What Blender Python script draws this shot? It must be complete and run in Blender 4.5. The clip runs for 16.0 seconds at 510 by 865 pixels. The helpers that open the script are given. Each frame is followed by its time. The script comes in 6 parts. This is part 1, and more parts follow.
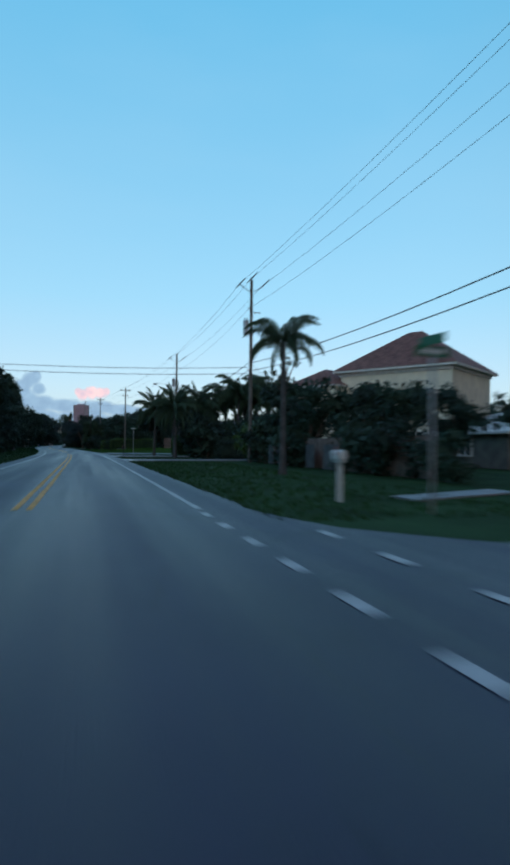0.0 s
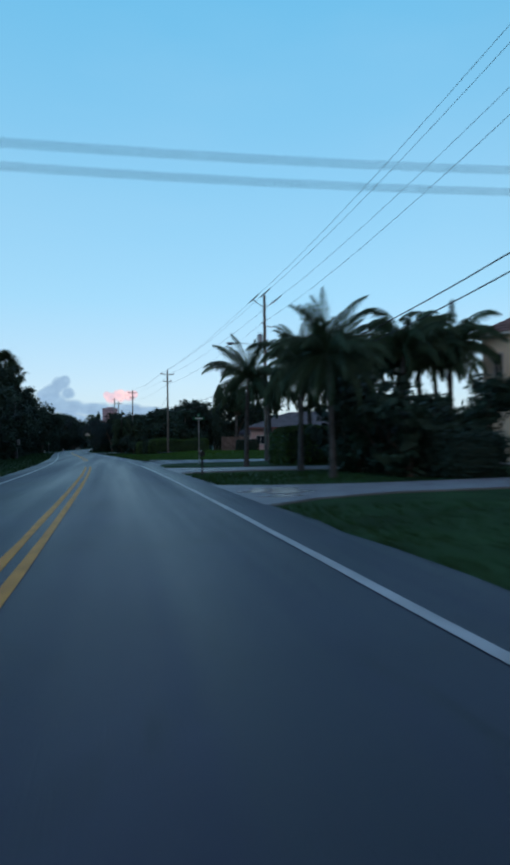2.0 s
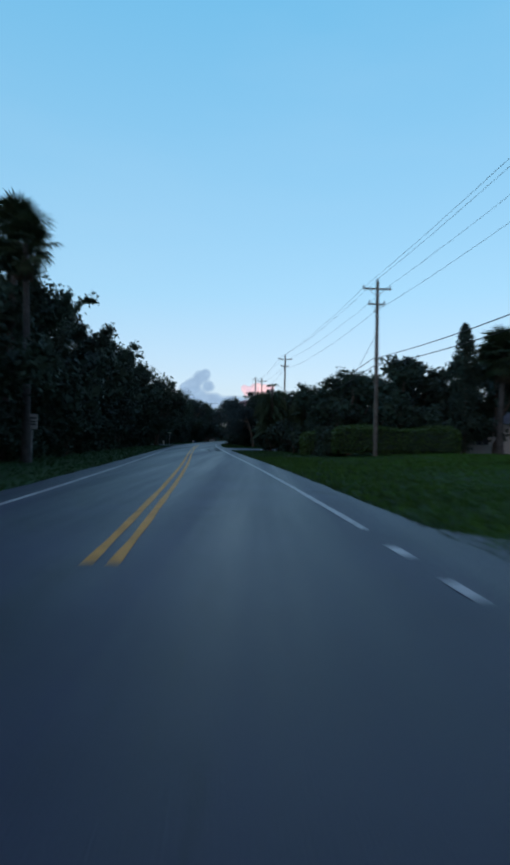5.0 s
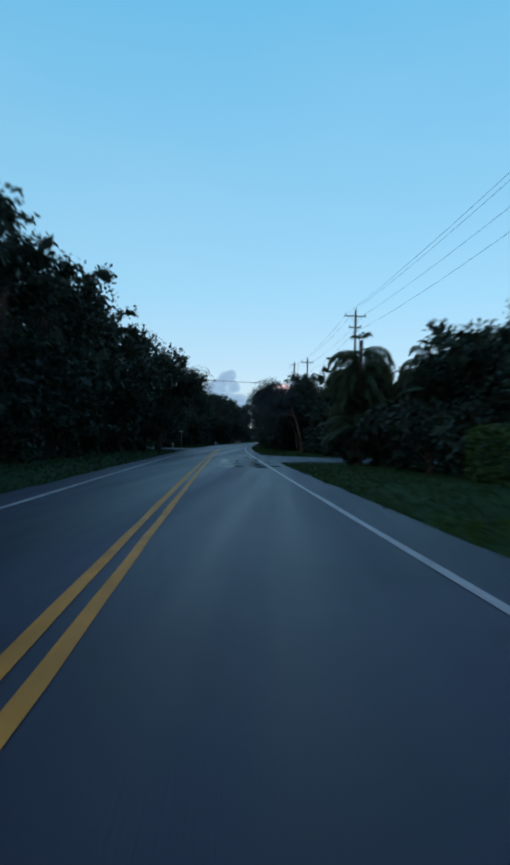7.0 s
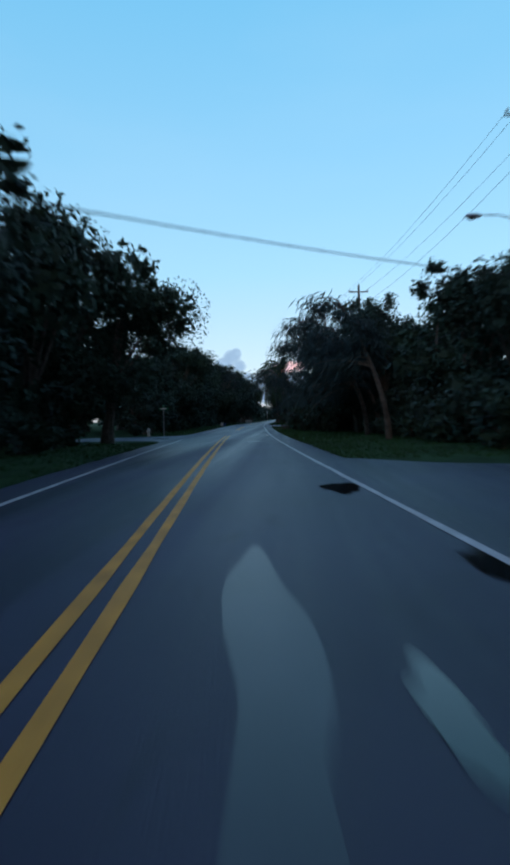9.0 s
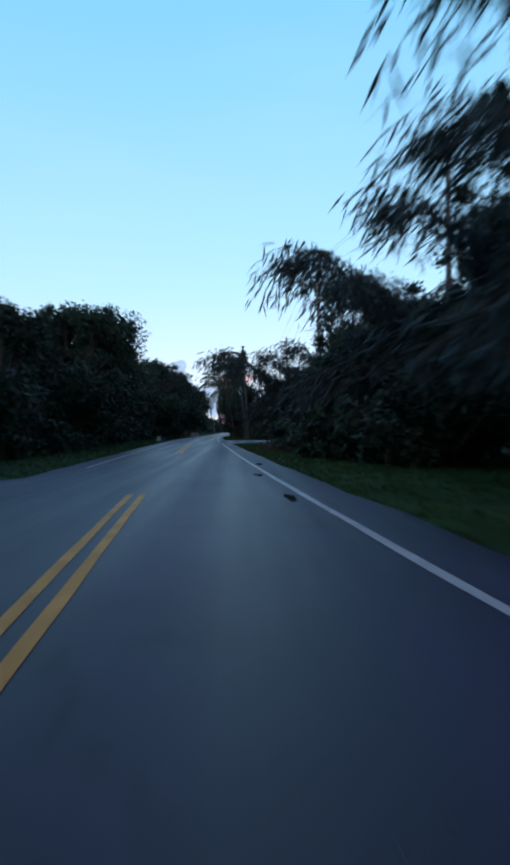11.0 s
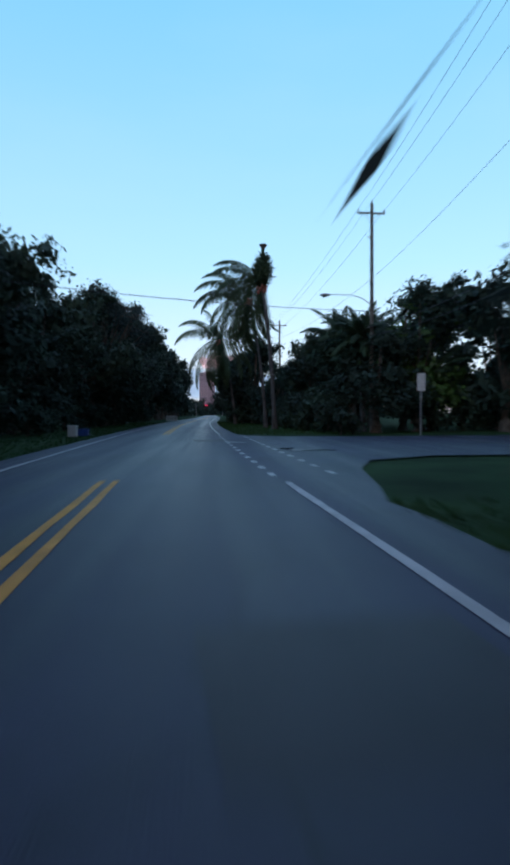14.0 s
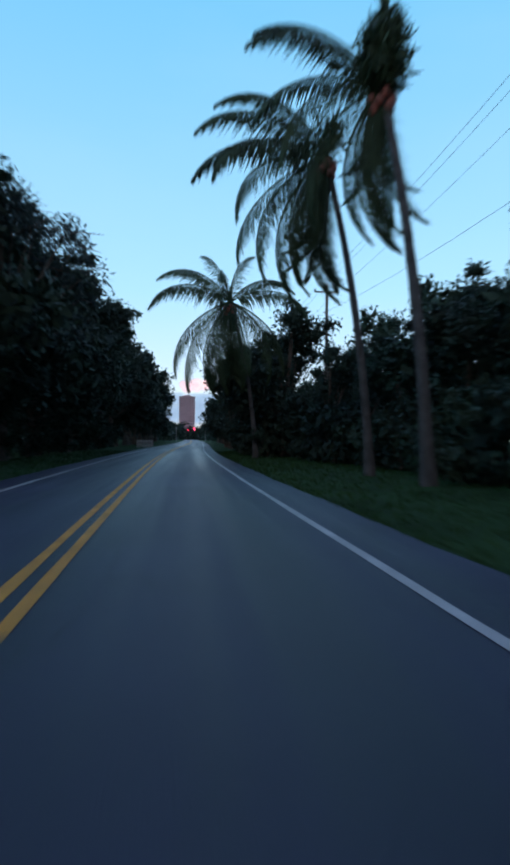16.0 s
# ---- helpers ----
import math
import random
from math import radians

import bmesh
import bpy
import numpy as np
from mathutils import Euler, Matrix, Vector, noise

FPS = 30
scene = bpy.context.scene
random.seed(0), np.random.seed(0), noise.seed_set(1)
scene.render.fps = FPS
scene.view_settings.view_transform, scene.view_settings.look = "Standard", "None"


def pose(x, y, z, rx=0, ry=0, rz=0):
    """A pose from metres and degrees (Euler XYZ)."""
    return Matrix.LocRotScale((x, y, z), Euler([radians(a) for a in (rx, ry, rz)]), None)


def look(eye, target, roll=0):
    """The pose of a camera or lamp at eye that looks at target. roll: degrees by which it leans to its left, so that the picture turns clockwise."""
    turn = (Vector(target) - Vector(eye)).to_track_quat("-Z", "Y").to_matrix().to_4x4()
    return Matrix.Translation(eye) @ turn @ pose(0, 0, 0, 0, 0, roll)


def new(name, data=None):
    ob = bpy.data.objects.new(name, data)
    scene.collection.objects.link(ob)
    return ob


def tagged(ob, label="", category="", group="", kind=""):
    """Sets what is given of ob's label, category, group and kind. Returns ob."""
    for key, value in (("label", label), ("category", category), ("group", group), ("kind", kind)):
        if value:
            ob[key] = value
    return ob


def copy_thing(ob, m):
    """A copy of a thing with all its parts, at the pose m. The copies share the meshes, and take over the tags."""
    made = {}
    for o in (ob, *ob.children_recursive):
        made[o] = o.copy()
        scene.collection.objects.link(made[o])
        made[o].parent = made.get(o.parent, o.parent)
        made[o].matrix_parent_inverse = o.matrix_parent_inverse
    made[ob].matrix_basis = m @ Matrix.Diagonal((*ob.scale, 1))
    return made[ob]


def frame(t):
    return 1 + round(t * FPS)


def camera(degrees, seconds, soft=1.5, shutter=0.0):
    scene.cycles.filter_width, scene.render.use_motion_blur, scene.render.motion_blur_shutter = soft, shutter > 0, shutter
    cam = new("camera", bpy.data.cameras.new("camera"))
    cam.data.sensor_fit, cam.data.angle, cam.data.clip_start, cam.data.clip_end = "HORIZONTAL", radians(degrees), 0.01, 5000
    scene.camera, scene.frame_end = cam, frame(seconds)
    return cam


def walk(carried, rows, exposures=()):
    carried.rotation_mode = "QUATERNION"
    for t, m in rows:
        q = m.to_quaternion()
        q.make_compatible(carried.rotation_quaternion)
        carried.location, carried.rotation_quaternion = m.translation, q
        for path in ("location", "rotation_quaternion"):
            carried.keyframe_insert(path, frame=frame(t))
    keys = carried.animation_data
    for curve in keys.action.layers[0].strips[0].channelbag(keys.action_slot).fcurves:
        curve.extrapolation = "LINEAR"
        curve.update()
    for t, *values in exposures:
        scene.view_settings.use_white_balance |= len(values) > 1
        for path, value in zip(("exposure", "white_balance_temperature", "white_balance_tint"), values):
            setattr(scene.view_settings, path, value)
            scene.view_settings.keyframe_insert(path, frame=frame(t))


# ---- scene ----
cam = camera(47.5, 16.0, soft=3.4, shutter=0.7)
PATH = [
    (0.0, (1.175, -0.000, 1.3), (3.957, 9.603, 1.522), 0.58),
    (0.5, (1.185, 8.377, 1.3), (3.908, 17.998, 1.457), -0.05),
    (1.0, (1.077, 16.693, 1.3), (3.602, 26.364, 1.593), 0.19),
    (1.5, (1.010, 25.084, 1.3), (3.315, 34.814, 1.467), 0.06),
    (2.0, (0.963, 33.495, 1.3), (3.288, 43.219, 1.514), -0.74),
    (2.5, (0.873, 41.770, 1.3), (3.040, 51.531, 1.486), 0.10),
    (3.0, (0.769, 50.052, 1.3), (2.387, 59.920, 1.379), 0.63),
    (3.5, (0.671, 58.306, 1.3), (2.001, 68.217, 1.201), 0.55),
    (4.0, (0.462, 66.544, 1.3), (1.199, 76.515, 1.463), 0.35),
    (4.5, (0.205, 74.786, 1.3), (0.479, 84.782, 1.388), 0.87),
    (5.0, (-0.232, 83.054, 1.3), (-0.188, 93.053, 1.420), 1.02),
    (5.5, (-0.776, 91.322, 1.3), (-0.881, 101.320, 1.448), 1.28),
    (6.0, (-1.410, 99.589, 1.3), (-1.632, 109.586, 1.464), 1.50),
    (6.5, (-2.118, 107.857, 1.3), (-2.419, 117.851, 1.462), 1.55),
    (7.0, (-2.878, 116.125, 1.3), (-3.269, 126.116, 1.437), 1.31),
    (7.5, (-3.657, 124.474, 1.3), (-4.185, 134.460, 1.340), -0.63),
    (8.0, (-4.527, 132.856, 1.3), (-5.123, 142.838, 1.210), -1.21),
    (8.5, (-5.296, 141.135, 1.3), (-5.876, 151.117, 1.149), -1.40),
    (9.0, (-6.049, 149.414, 1.3), (-6.577, 159.397, 1.065), -1.21),
    (9.5, (-6.785, 157.693, 1.3), (-7.229, 167.678, 0.985), -0.83),
    (10.0, (-7.495, 165.972, 1.3), (-7.808, 175.960, 0.938), -0.47),
    (10.5, (-8.149, 174.250, 1.3), (-8.319, 184.243, 0.951), -0.31),
    (11.0, (-8.623, 182.396, 1.3), (-8.194, 192.387, 1.275), -0.61),
    (11.5, (-9.214, 190.753, 1.3), (-8.732, 200.742, 1.251), -0.39),
    (12.0, (-9.720, 199.109, 1.3), (-9.044, 209.086, 1.311), -0.47),
    (12.5, (-10.065, 207.586, 1.3), (-9.321, 217.557, 1.166), -0.45),
    (13.0, (-10.305, 215.924, 1.3), (-9.679, 225.900, 1.002), -1.34),
    (13.5, (-10.697, 224.228, 1.3), (-10.203, 234.215, 1.127), -0.42),
    (14.0, (-10.937, 232.572, 1.3), (-10.179, 242.538, 0.974), -0.32),
    (14.5, (-11.110, 240.695, 1.3), (-10.342, 250.663, 1.078), -0.15),
    (15.0, (-11.534, 249.038, 1.3), (-10.832, 259.013, 1.220), 0.05),
    (15.5, (-11.979, 257.317, 1.3), (-11.172, 267.284, 1.274), -0.14),
    (16.0, (-12.453, 265.665, 1.3), (-11.336, 275.602, 1.409), 0.59),
]
walk(cam, [(t, look(eye, target, roll)) for t, eye, target, roll in PATH],
     exposures=[(0, 1.12, 6350, 4), (2, 1.12, 6400, 7), (4.5, 1.13, 6550, 12), (7.0, 1.08, 6350, 6), (8.2, 1.1, 6350, 6), (10.3, 1.5, 6600, 16), (14.5, 1.42, 6550, 14), (16, 1.38, 6500, 12)])

# ---- sky and light: clear dusk, the sun just gone behind the camera ----
SUN_EL, SUN_ROT = radians(9.0), radians(200.0)
world = bpy.data.worlds.new("dusk_sky")
scene.world = world
world.use_nodes = True
wn, wl = world.node_tree.nodes, world.node_tree.links
sky = wn.new("ShaderNodeTexSky")
sky.sky_type, sky.sun_disc = "NISHITA", False
sky.sun_elevation, sky.sun_rotation = SUN_EL, SUN_ROT
sky.air_density, sky.dust_density, sky.ozone_density = 1.0, 0.4, 2.0
# the clear dusk colours: pale lavender low down, cyan above
where = wn.new("ShaderNodeTexCoord")
split = wn.new("ShaderNodeSeparateXYZ")
wl.new(where.outputs["Generated"], split.inputs[0])
dusk = wn.new("ShaderNodeValToRGB")
dusk.color_ramp.elements[0].position, dusk.color_ramp.elements[0].color = 0.0, (1.52, 1.68, 2.08, 1)
dusk.color_ramp.elements[1].position, dusk.color_ramp.elements[1].color = 0.62, (0.50, 1.66, 2.62, 1)
for place, tone in ((0.03, (1.62, 1.88, 2.34, 1)), (0.1, (1.58, 2.06, 2.62, 1)), (0.24, (1.08, 2.02, 2.74, 1)), (0.85, (0.92, 1.3, 3.0, 1))):
    dusk.color_ramp.elements.new(place).color = tone
wl.new(split.outputs[2], dusk.inputs[0])
air = wn.new("ShaderNodeMix")
air.data_type = "RGBA"
air.inputs[0].default_value = 0.86
wl.new(sky.outputs[0], air.inputs[6])
wl.new(dusk.outputs[0], air.inputs[7])
# faint high haze
stretch = wn.new("ShaderNodeMapping")
stretch.inputs["Scale"].default_value = (1.0, 1.6, 3.5)
haze = wn.new("ShaderNodeTexNoise")
haze.inputs["Scale"].default_value, haze.inputs["Detail"].default_value = 2.2, 6
thin = wn.new("ShaderNodeMapRange")
thin.inputs[1].default_value, thin.inputs[2].default_value = 0.45, 0.8
thin.inputs[3].default_value, thin.inputs[4].default_value = 0.0, 0.12
veil = wn.new("ShaderNodeMix")
veil.data_type = "RGBA"
veil.inputs[7].default_value = (1.5, 2.2, 2.8, 1)
wl.new(where.outputs["Generated"], stretch.inputs[0])
wl.new(stretch.outputs[0], haze.inputs["Vector"])
wl.new(haze.outputs[0], thin.inputs[0])
wl.new(thin.outputs[0], veil.inputs[0])
wl.new(air.outputs[2], veil.inputs[6])
# deeper blue towards the zenith
deep = wn.new("ShaderNodeMapRange")
deep.interpolation_type = "SMOOTHSTEP"
deep.inputs[1].default_value, deep.inputs[2].default_value = 0.6, 1.0
deep.inputs[3].default_value, deep.inputs[4].default_value = 1.0, 0.5
wl.new(split.outputs[2], deep.inputs[0])
# the bright side of the dusk sky lies ahead, the far side is already dim
side = wn.new("ShaderNodeMapRange")
side.interpolation_type = "SMOOTHSTEP"
side.inputs[1].default_value, side.inputs[2].default_value = -0.8, 0.45
side.inputs[3].default_value, side.inputs[4].default_value = 0.3, 1.0
ahead = wn.new("ShaderNodeVectorMath")
ahead.operation = "DOT_PRODUCT"
ahead.inputs[1].default_value = (-0.5, 0.87, 0.0)
wl.new(where.outputs["Generated"], ahead.inputs[0])
wl.new(ahead.outputs["Value"], side.inputs[0])
both = wn.new("ShaderNodeMath")
both.operation = "MULTIPLY"
wl.new(side.outputs[0], both.inputs[0])
wl.new(deep.outputs[0], both.inputs[1])
dim = wn.new("ShaderNodeMix")
dim.data_type, dim.blend_type = "RGBA", "MULTIPLY"
dim.inputs[0].default_value = 1.0
wl.new(veil.outputs[2], dim.inputs[6])
wl.new(both.outputs[0], dim.inputs[7])
# the afterglow of the sunset warms the sky behind
glow_side = wn.new("ShaderNodeMapRange")
glow_side.interpolation_type = "SMOOTHSTEP"
glow_side.inputs[1].default_value, glow_side.inputs[2].default_value = 0.1, -0.9
wl.new(ahead.outputs["Value"], glow_side.inputs[0])
warm = wn.new("ShaderNodeMix")
warm.data_type, warm.blend_type = "RGBA", "MULTIPLY"
warm.inputs[7].default_value = (1.3, 0.95, 0.95, 1)
wl.new(glow_side.outputs[0], warm.inputs[0])
wl.new(dim.outputs[2], warm.inputs[6])
wl.new(warm.outputs[2], wn["Background"].inputs[0])
wn["Background"].inputs[1].default_value = 0.15
sun_data = bpy.data.lights.new("sun", "SUN")
sun_data.energy, sun_data.angle, sun_data.color = 0.1, radians(20), (1.0, 0.86, 0.78)
sun = new("sun", sun_data)
sun.matrix_world = look((-20, -60, 40), (0, 0, 0))


# ---- materials ----
def mat(name, base, rough=0.7, metal=0.0, scale=4.0, vary=0.25, bump=0.3, fine=40.0, dark=None, island=0.0, spec=0.4, obj=0.0):
    """A surface with stains (scale) and grain (fine), at real-world size."""
    m = bpy.data.materials.new(name)
    m.use_nodes = True
    n, l = m.node_tree.nodes, m.node_tree.links
    p = n["Principled BSDF"]
    geo = n.new("ShaderNodeNewGeometry")
    tc = n.new("ShaderNodeTexCoord")
    big, small = n.new("ShaderNodeTexNoise"), n.new("ShaderNodeTexNoise")
    big.inputs["Scale"].default_value, big.inputs["Detail"].default_value = scale, 5
    small.inputs["Scale"].default_value, small.inputs["Detail"].default_value = fine, 3
    for t in (big, small):
        l.new(geo.outputs["Position"] if obj == 0.0 else tc.outputs["Object"], t.inputs["Vector"])
    mix = n.new("ShaderNodeMix")
    mix.data_type = "RGBA"
    lo = dark or tuple(c * (1 - vary) for c in base)
    hi = tuple(min(1, c * (1 + vary)) for c in base)
    mix.inputs[6].default_value, mix.inputs[7].default_value = (*lo, 1), (*hi, 1)
    add = n.new("ShaderNodeMath")
    add.operation = "MULTIPLY_ADD"
    l.new(small.outputs[0], add.inputs[0])
    add.inputs[1].default_value = 0.5
    rng = n.new("ShaderNodeMapRange")
    rng.inputs[1].default_value, rng.inputs[2].default_value = 0.3, 0.7
    rng.inputs[3].default_value, rng.inputs[4].default_value = -0.25, 0.75
    l.new(big.outputs[0], rng.inputs[0])
    l.new(rng.outputs[0], add.inputs[2])
    fac = add.outputs[0]
    if island:
        r = n.new("ShaderNodeMath")
        r.operation = "MULTIPLY_ADD"
        l.new(geo.outputs["Random Per Island"], r.inputs[0])
        r.inputs[1].default_value = island
        l.new(fac, r.inputs[2])
        fac = r.outputs[0]
    l.new(fac, mix.inputs[0])
    l.new(mix.outputs[2], p.inputs["Base Color"])
    p.inputs["Roughness"].default_value, p.inputs["Metallic"].default_value = rough, metal
    p.inputs["Specular IOR Level"].default_value = spec
    if bump:
        b = n.new("ShaderNodeBump")
        b.inputs["Strength"].default_value, b.inputs["Distance"].default_value = bump, 0.02
        l.new(small.outputs[0], b.inputs["Height"])
        l.new(b.outputs[0], p.inputs["Normal"])
    return m


def glow(name, color, strength):
    m = bpy.data.materials.new(name)
    m.use_nodes = True
    p = m.node_tree.nodes["Principled BSDF"]
    p.inputs["Base Color"].default_value = (*color, 1)
    p.inputs["Emission Color"].default_value, p.inputs["Emission Strength"].default_value = (*color, 1), strength
    return m


ASPHALT = mat("asphalt", (0.031, 0.032, 0.06), 0.5, scale=0.35, vary=0.25, bump=0.5, fine=60, spec=0.4)


def wear(m):
    """Long wheel tracks, blotches and fine cracks over the asphalt."""
    n, l = m.node_tree.nodes, m.node_tree.links
    p = n["Principled BSDF"]
    base = p.inputs["Base Color"].links[0].from_socket
    geo = n.new("ShaderNodeNewGeometry")
    mp = n.new("ShaderNodeMapping")
    mp.inputs["Scale"].default_value = (0.9, 0.025, 1)
    l.new(geo.outputs["Position"], mp.inputs[0])
    streak = n.new("ShaderNodeTexNoise")
    streak.inputs["Scale"].default_value, streak.inputs["Detail"].default_value = 1.0, 4
    l.new(mp.outputs[0], streak.inputs["Vector"])
    cell = n.new("ShaderNodeTexVoronoi")
    cell.feature = "DISTANCE_TO_EDGE"
    cell.inputs["Scale"].default_value = 0.32
    warp = n.new("ShaderNodeTexNoise")
    warp.inputs["Scale"].default_value = 1.3
    l.new(geo.outputs["Position"], warp.inputs["Vector"])
    add = n.new("ShaderNodeVectorMath")
    add.operation = "MULTIPLY_ADD"
    l.new(warp.outputs["Color"], add.inputs[0])
    add.inputs[1].default_value = (1.2, 1.2, 0)
    l.new(geo.outputs["Position"], add.inputs[2])
    l.new(add.outputs[0], cell.inputs["Vector"])
    crack = n.new("ShaderNodeMapRange")
    crack.inputs[1].default_value, crack.inputs[2].default_value = 0.0, 0.012
    crack.inputs[3].default_value, crack.inputs[4].default_value = 0.55, 1.0
    l.new(cell.outputs["Distance"], crack.inputs[0])
    tone = n.new("ShaderNodeMapRange")
    tone.inputs[1].default_value, tone.inputs[2].default_value = 0.35, 0.65
    tone.inputs[3].default_value, tone.inputs[4].default_value = 0.72, 1.3
    l.new(streak.outputs[0], tone.inputs[0])
    k = n.new("ShaderNodeMath")
    k.operation = "MULTIPLY"
    l.new(tone.outputs[0], k.inputs[0])
    l.new(crack.outputs[0], k.inputs[1])
    mul = n.new("ShaderNodeMix")
    mul.data_type, mul.blend_type = "RGBA", "MULTIPLY"
    mul.inputs[0].default_value = 1.0
    l.new(base, mul.inputs[6])
    l.new(k.outputs[0], mul.inputs[7])
    l.new(mul.outputs[2], p.inputs["Base Color"])
    rough = n.new("ShaderNodeMapRange")
    rough.inputs[1].default_value, rough.inputs[2].default_value = 0.35, 0.7
    rough.inputs[3].default_value, rough.inputs[4].default_value = 0.36, 0.6
    l.new(streak.outputs[0], rough.inputs[0])
    l.new(rough.outputs[0], p.inputs["Roughness"])


wear(ASPHALT)
PATCH = mat("asphalt_patch", (0.034, 0.032, 0.042), 0.5, scale=1.5, bump=0.5, fine=70)
GRASS_SOIL = mat("lawn", (0.026, 0.062, 0.022), 0.95, scale=0.5, vary=0.4, bump=0.8, fine=25, spec=0.1)
BLADE = mat("grass_blade", (0.03, 0.08, 0.024), 0.7, scale=0.4, vary=0.3, bump=0, island=0.25, spec=0.2)
LAWN_BLADE = mat("lawn_blade", (0.05, 0.13, 0.02), 0.6, scale=0.3, vary=0.3, bump=0, island=0.4, spec=0.2)
CONCRETE = mat("concrete", (0.27, 0.27, 0.275), 0.58, scale=1.2, vary=0.2, fine=50, spec=0.5)
WET_CONCRETE = mat("wet_concrete", (0.24, 0.24, 0.25), 0.22, scale=1.5, vary=0.25, bump=0.05, fine=20, spec=0.6)
WHITE_LINE = mat("white_road_paint", (0.5, 0.5, 0.49), 0.6, scale=3, vary=0.25, fine=30)
YELLOW_LINE = mat("yellow_road_paint", (0.68, 0.3, 0.03), 0.6, scale=3, vary=0.3, fine=30)
DAMP = mat("damp_asphalt", (0.03, 0.03, 0.045), 0.36, scale=1.2, vary=0.3, bump=0.12, fine=30, spec=0.52)
WATER = mat("standing_water", (0.012, 0.013, 0.014), 0.06, scale=2, bump=0.02, fine=6, spec=0.6)
WOOD_POLE = mat("weathered_pole_wood", (0.17, 0.15, 0.13), 0.85, scale=3, vary=0.3, bump=0.6)
CONC_POLE = mat("pale_spun_concrete", (0.42, 0.42, 0.41), 0.75, scale=2, vary=0.12)
STEEL = mat("galvanized_steel", (0.4, 0.42, 0.44), 0.4, 0.8, scale=5, vary=0.15, bump=0.1)
CERAMIC = mat("grey_porcelain", (0.3, 0.31, 0.33), 0.25, scale=8, vary=0.1, bump=0)
CABLE = mat("black_cable", (0.02, 0.02, 0.022), 0.6, bump=0)
BARK = mat("bark", (0.1, 0.08, 0.065), 0.9, scale=3, vary=0.4, bump=1.0, fine=18)
PALM_BARK = mat("palm_bark", (0.088, 0.084, 0.082), 0.9, scale=2.5, vary=0.35, bump=1.0, fine=14)
LEAF = mat("broad_leaf", (0.032, 0.058, 0.04), 0.65, scale=0.6, vary=0.5, bump=0, island=0.5, spec=0.15)
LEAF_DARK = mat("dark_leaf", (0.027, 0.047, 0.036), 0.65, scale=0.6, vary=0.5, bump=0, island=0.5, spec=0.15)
LEAF_FINE = mat("fine_leaf", (0.03, 0.052, 0.052), 0.65, scale=0.8, vary=0.45, bump=0, island=0.5, spec=0.15)
HEDGE_LEAF = mat("hedge_leaf", (0.045, 0.095, 0.022), 0.5, scale=0.8, vary=0.4, bump=0, island=0.5, spec=0.3)
PALM_LEAF = mat("palm_leaflet", (0.034, 0.06, 0.032), 0.6, scale=1.0, vary=0.4, bump=0, island=0.4, spec=0.15)
DEAD_LEAF = mat("dead_palm_leaf", (0.062, 0.052, 0.038), 0.85, scale=1.5, vary=0.4, bump=0, island=0.4)
COCONUT = mat("orange_brown_coconut", (0.27, 0.09, 0.065), 0.5, scale=9, vary=0.3)
STUCCO_CREAM = mat("cream_stucco", (0.8, 0.72, 0.58), 0.9, scale=0.8, vary=0.1, fine=60)
STUCCO_PINK = mat("pink_stucco", (0.62, 0.42, 0.41), 0.9, scale=0.8, vary=0.1, fine=60)
STUCCO_OLD = mat("stained_stucco", (0.15, 0.135, 0.12), 0.9, scale=1.5, vary=0.3)
TRIM = mat("white_trim_paint", (0.7, 0.68, 0.64), 0.6, scale=2, vary=0.1)
RED_TRIM = mat("dark_red_trim_paint", (0.2, 0.07, 0.06), 0.6, scale=2, vary=0.15)
TILE_RED = mat("brown_red_roof_tile", (0.2, 0.1, 0.08), 0.8, scale=1.5, vary=0.35, island=0.5)
SHINGLE = mat("grey_brown_roof_shingle", (0.13, 0.115, 0.12), 0.9, scale=1.2, vary=0.3, island=0.4)
WINDOW_GLASS = mat("window_glass", (0.02, 0.025, 0.03), 0.08, scale=1, vary=0.1, bump=0, spec=0.8)
FENCE_WOOD = mat("weathered_fence_wood", (0.2, 0.14, 0.12), 0.9, scale=2, vary=0.35)
PALE_BOARD = mat("pale_weathered_board", (0.1, 0.1, 0.105), 0.85, scale=2, vary=0.4)
SIGN_GREEN = mat("green_sign_sheet", (0.02, 0.16, 0.08), 0.45, scale=4, vary=0.1, bump=0)
SIGN_WHITE = mat("white_sign_sheet", (0.7, 0.7, 0.68), 0.5, scale=4, vary=0.1, bump=0)
PLASTIC_WHITE = mat("white_plastic", (0.7, 0.69, 0.66), 0.45, scale=4, vary=0.12, bump=0)
PLASTIC_BLUE = mat("blue_plastic", (0.03, 0.08, 0.3), 0.45, scale=4, vary=0.15, bump=0)
PAINT_BLACK = mat("black_painted_metal", (0.02, 0.02, 0.02), 0.5, scale=4, bump=0)
HYDRANT_PAINT = mat("white_hydrant_paint", (0.65, 0.63, 0.55), 0.5, scale=6, vary=0.2)
CAR_SILVER = mat("silver_car_paint", (0.5, 0.52, 0.55), 0.25, 0.6, scale=3, vary=0.05, bump=0)
RUBBER = mat("rubber", (0.02, 0.02, 0.02), 0.85, scale=8)
SIGNAL_RED = glow("lit_red_signal", (1.0, 0.01, 0.03), 45.0)
BRUSH = mat("cut_branches", (0.08, 0.058, 0.042), 0.9, scale=2, vary=0.4, island=0.4)
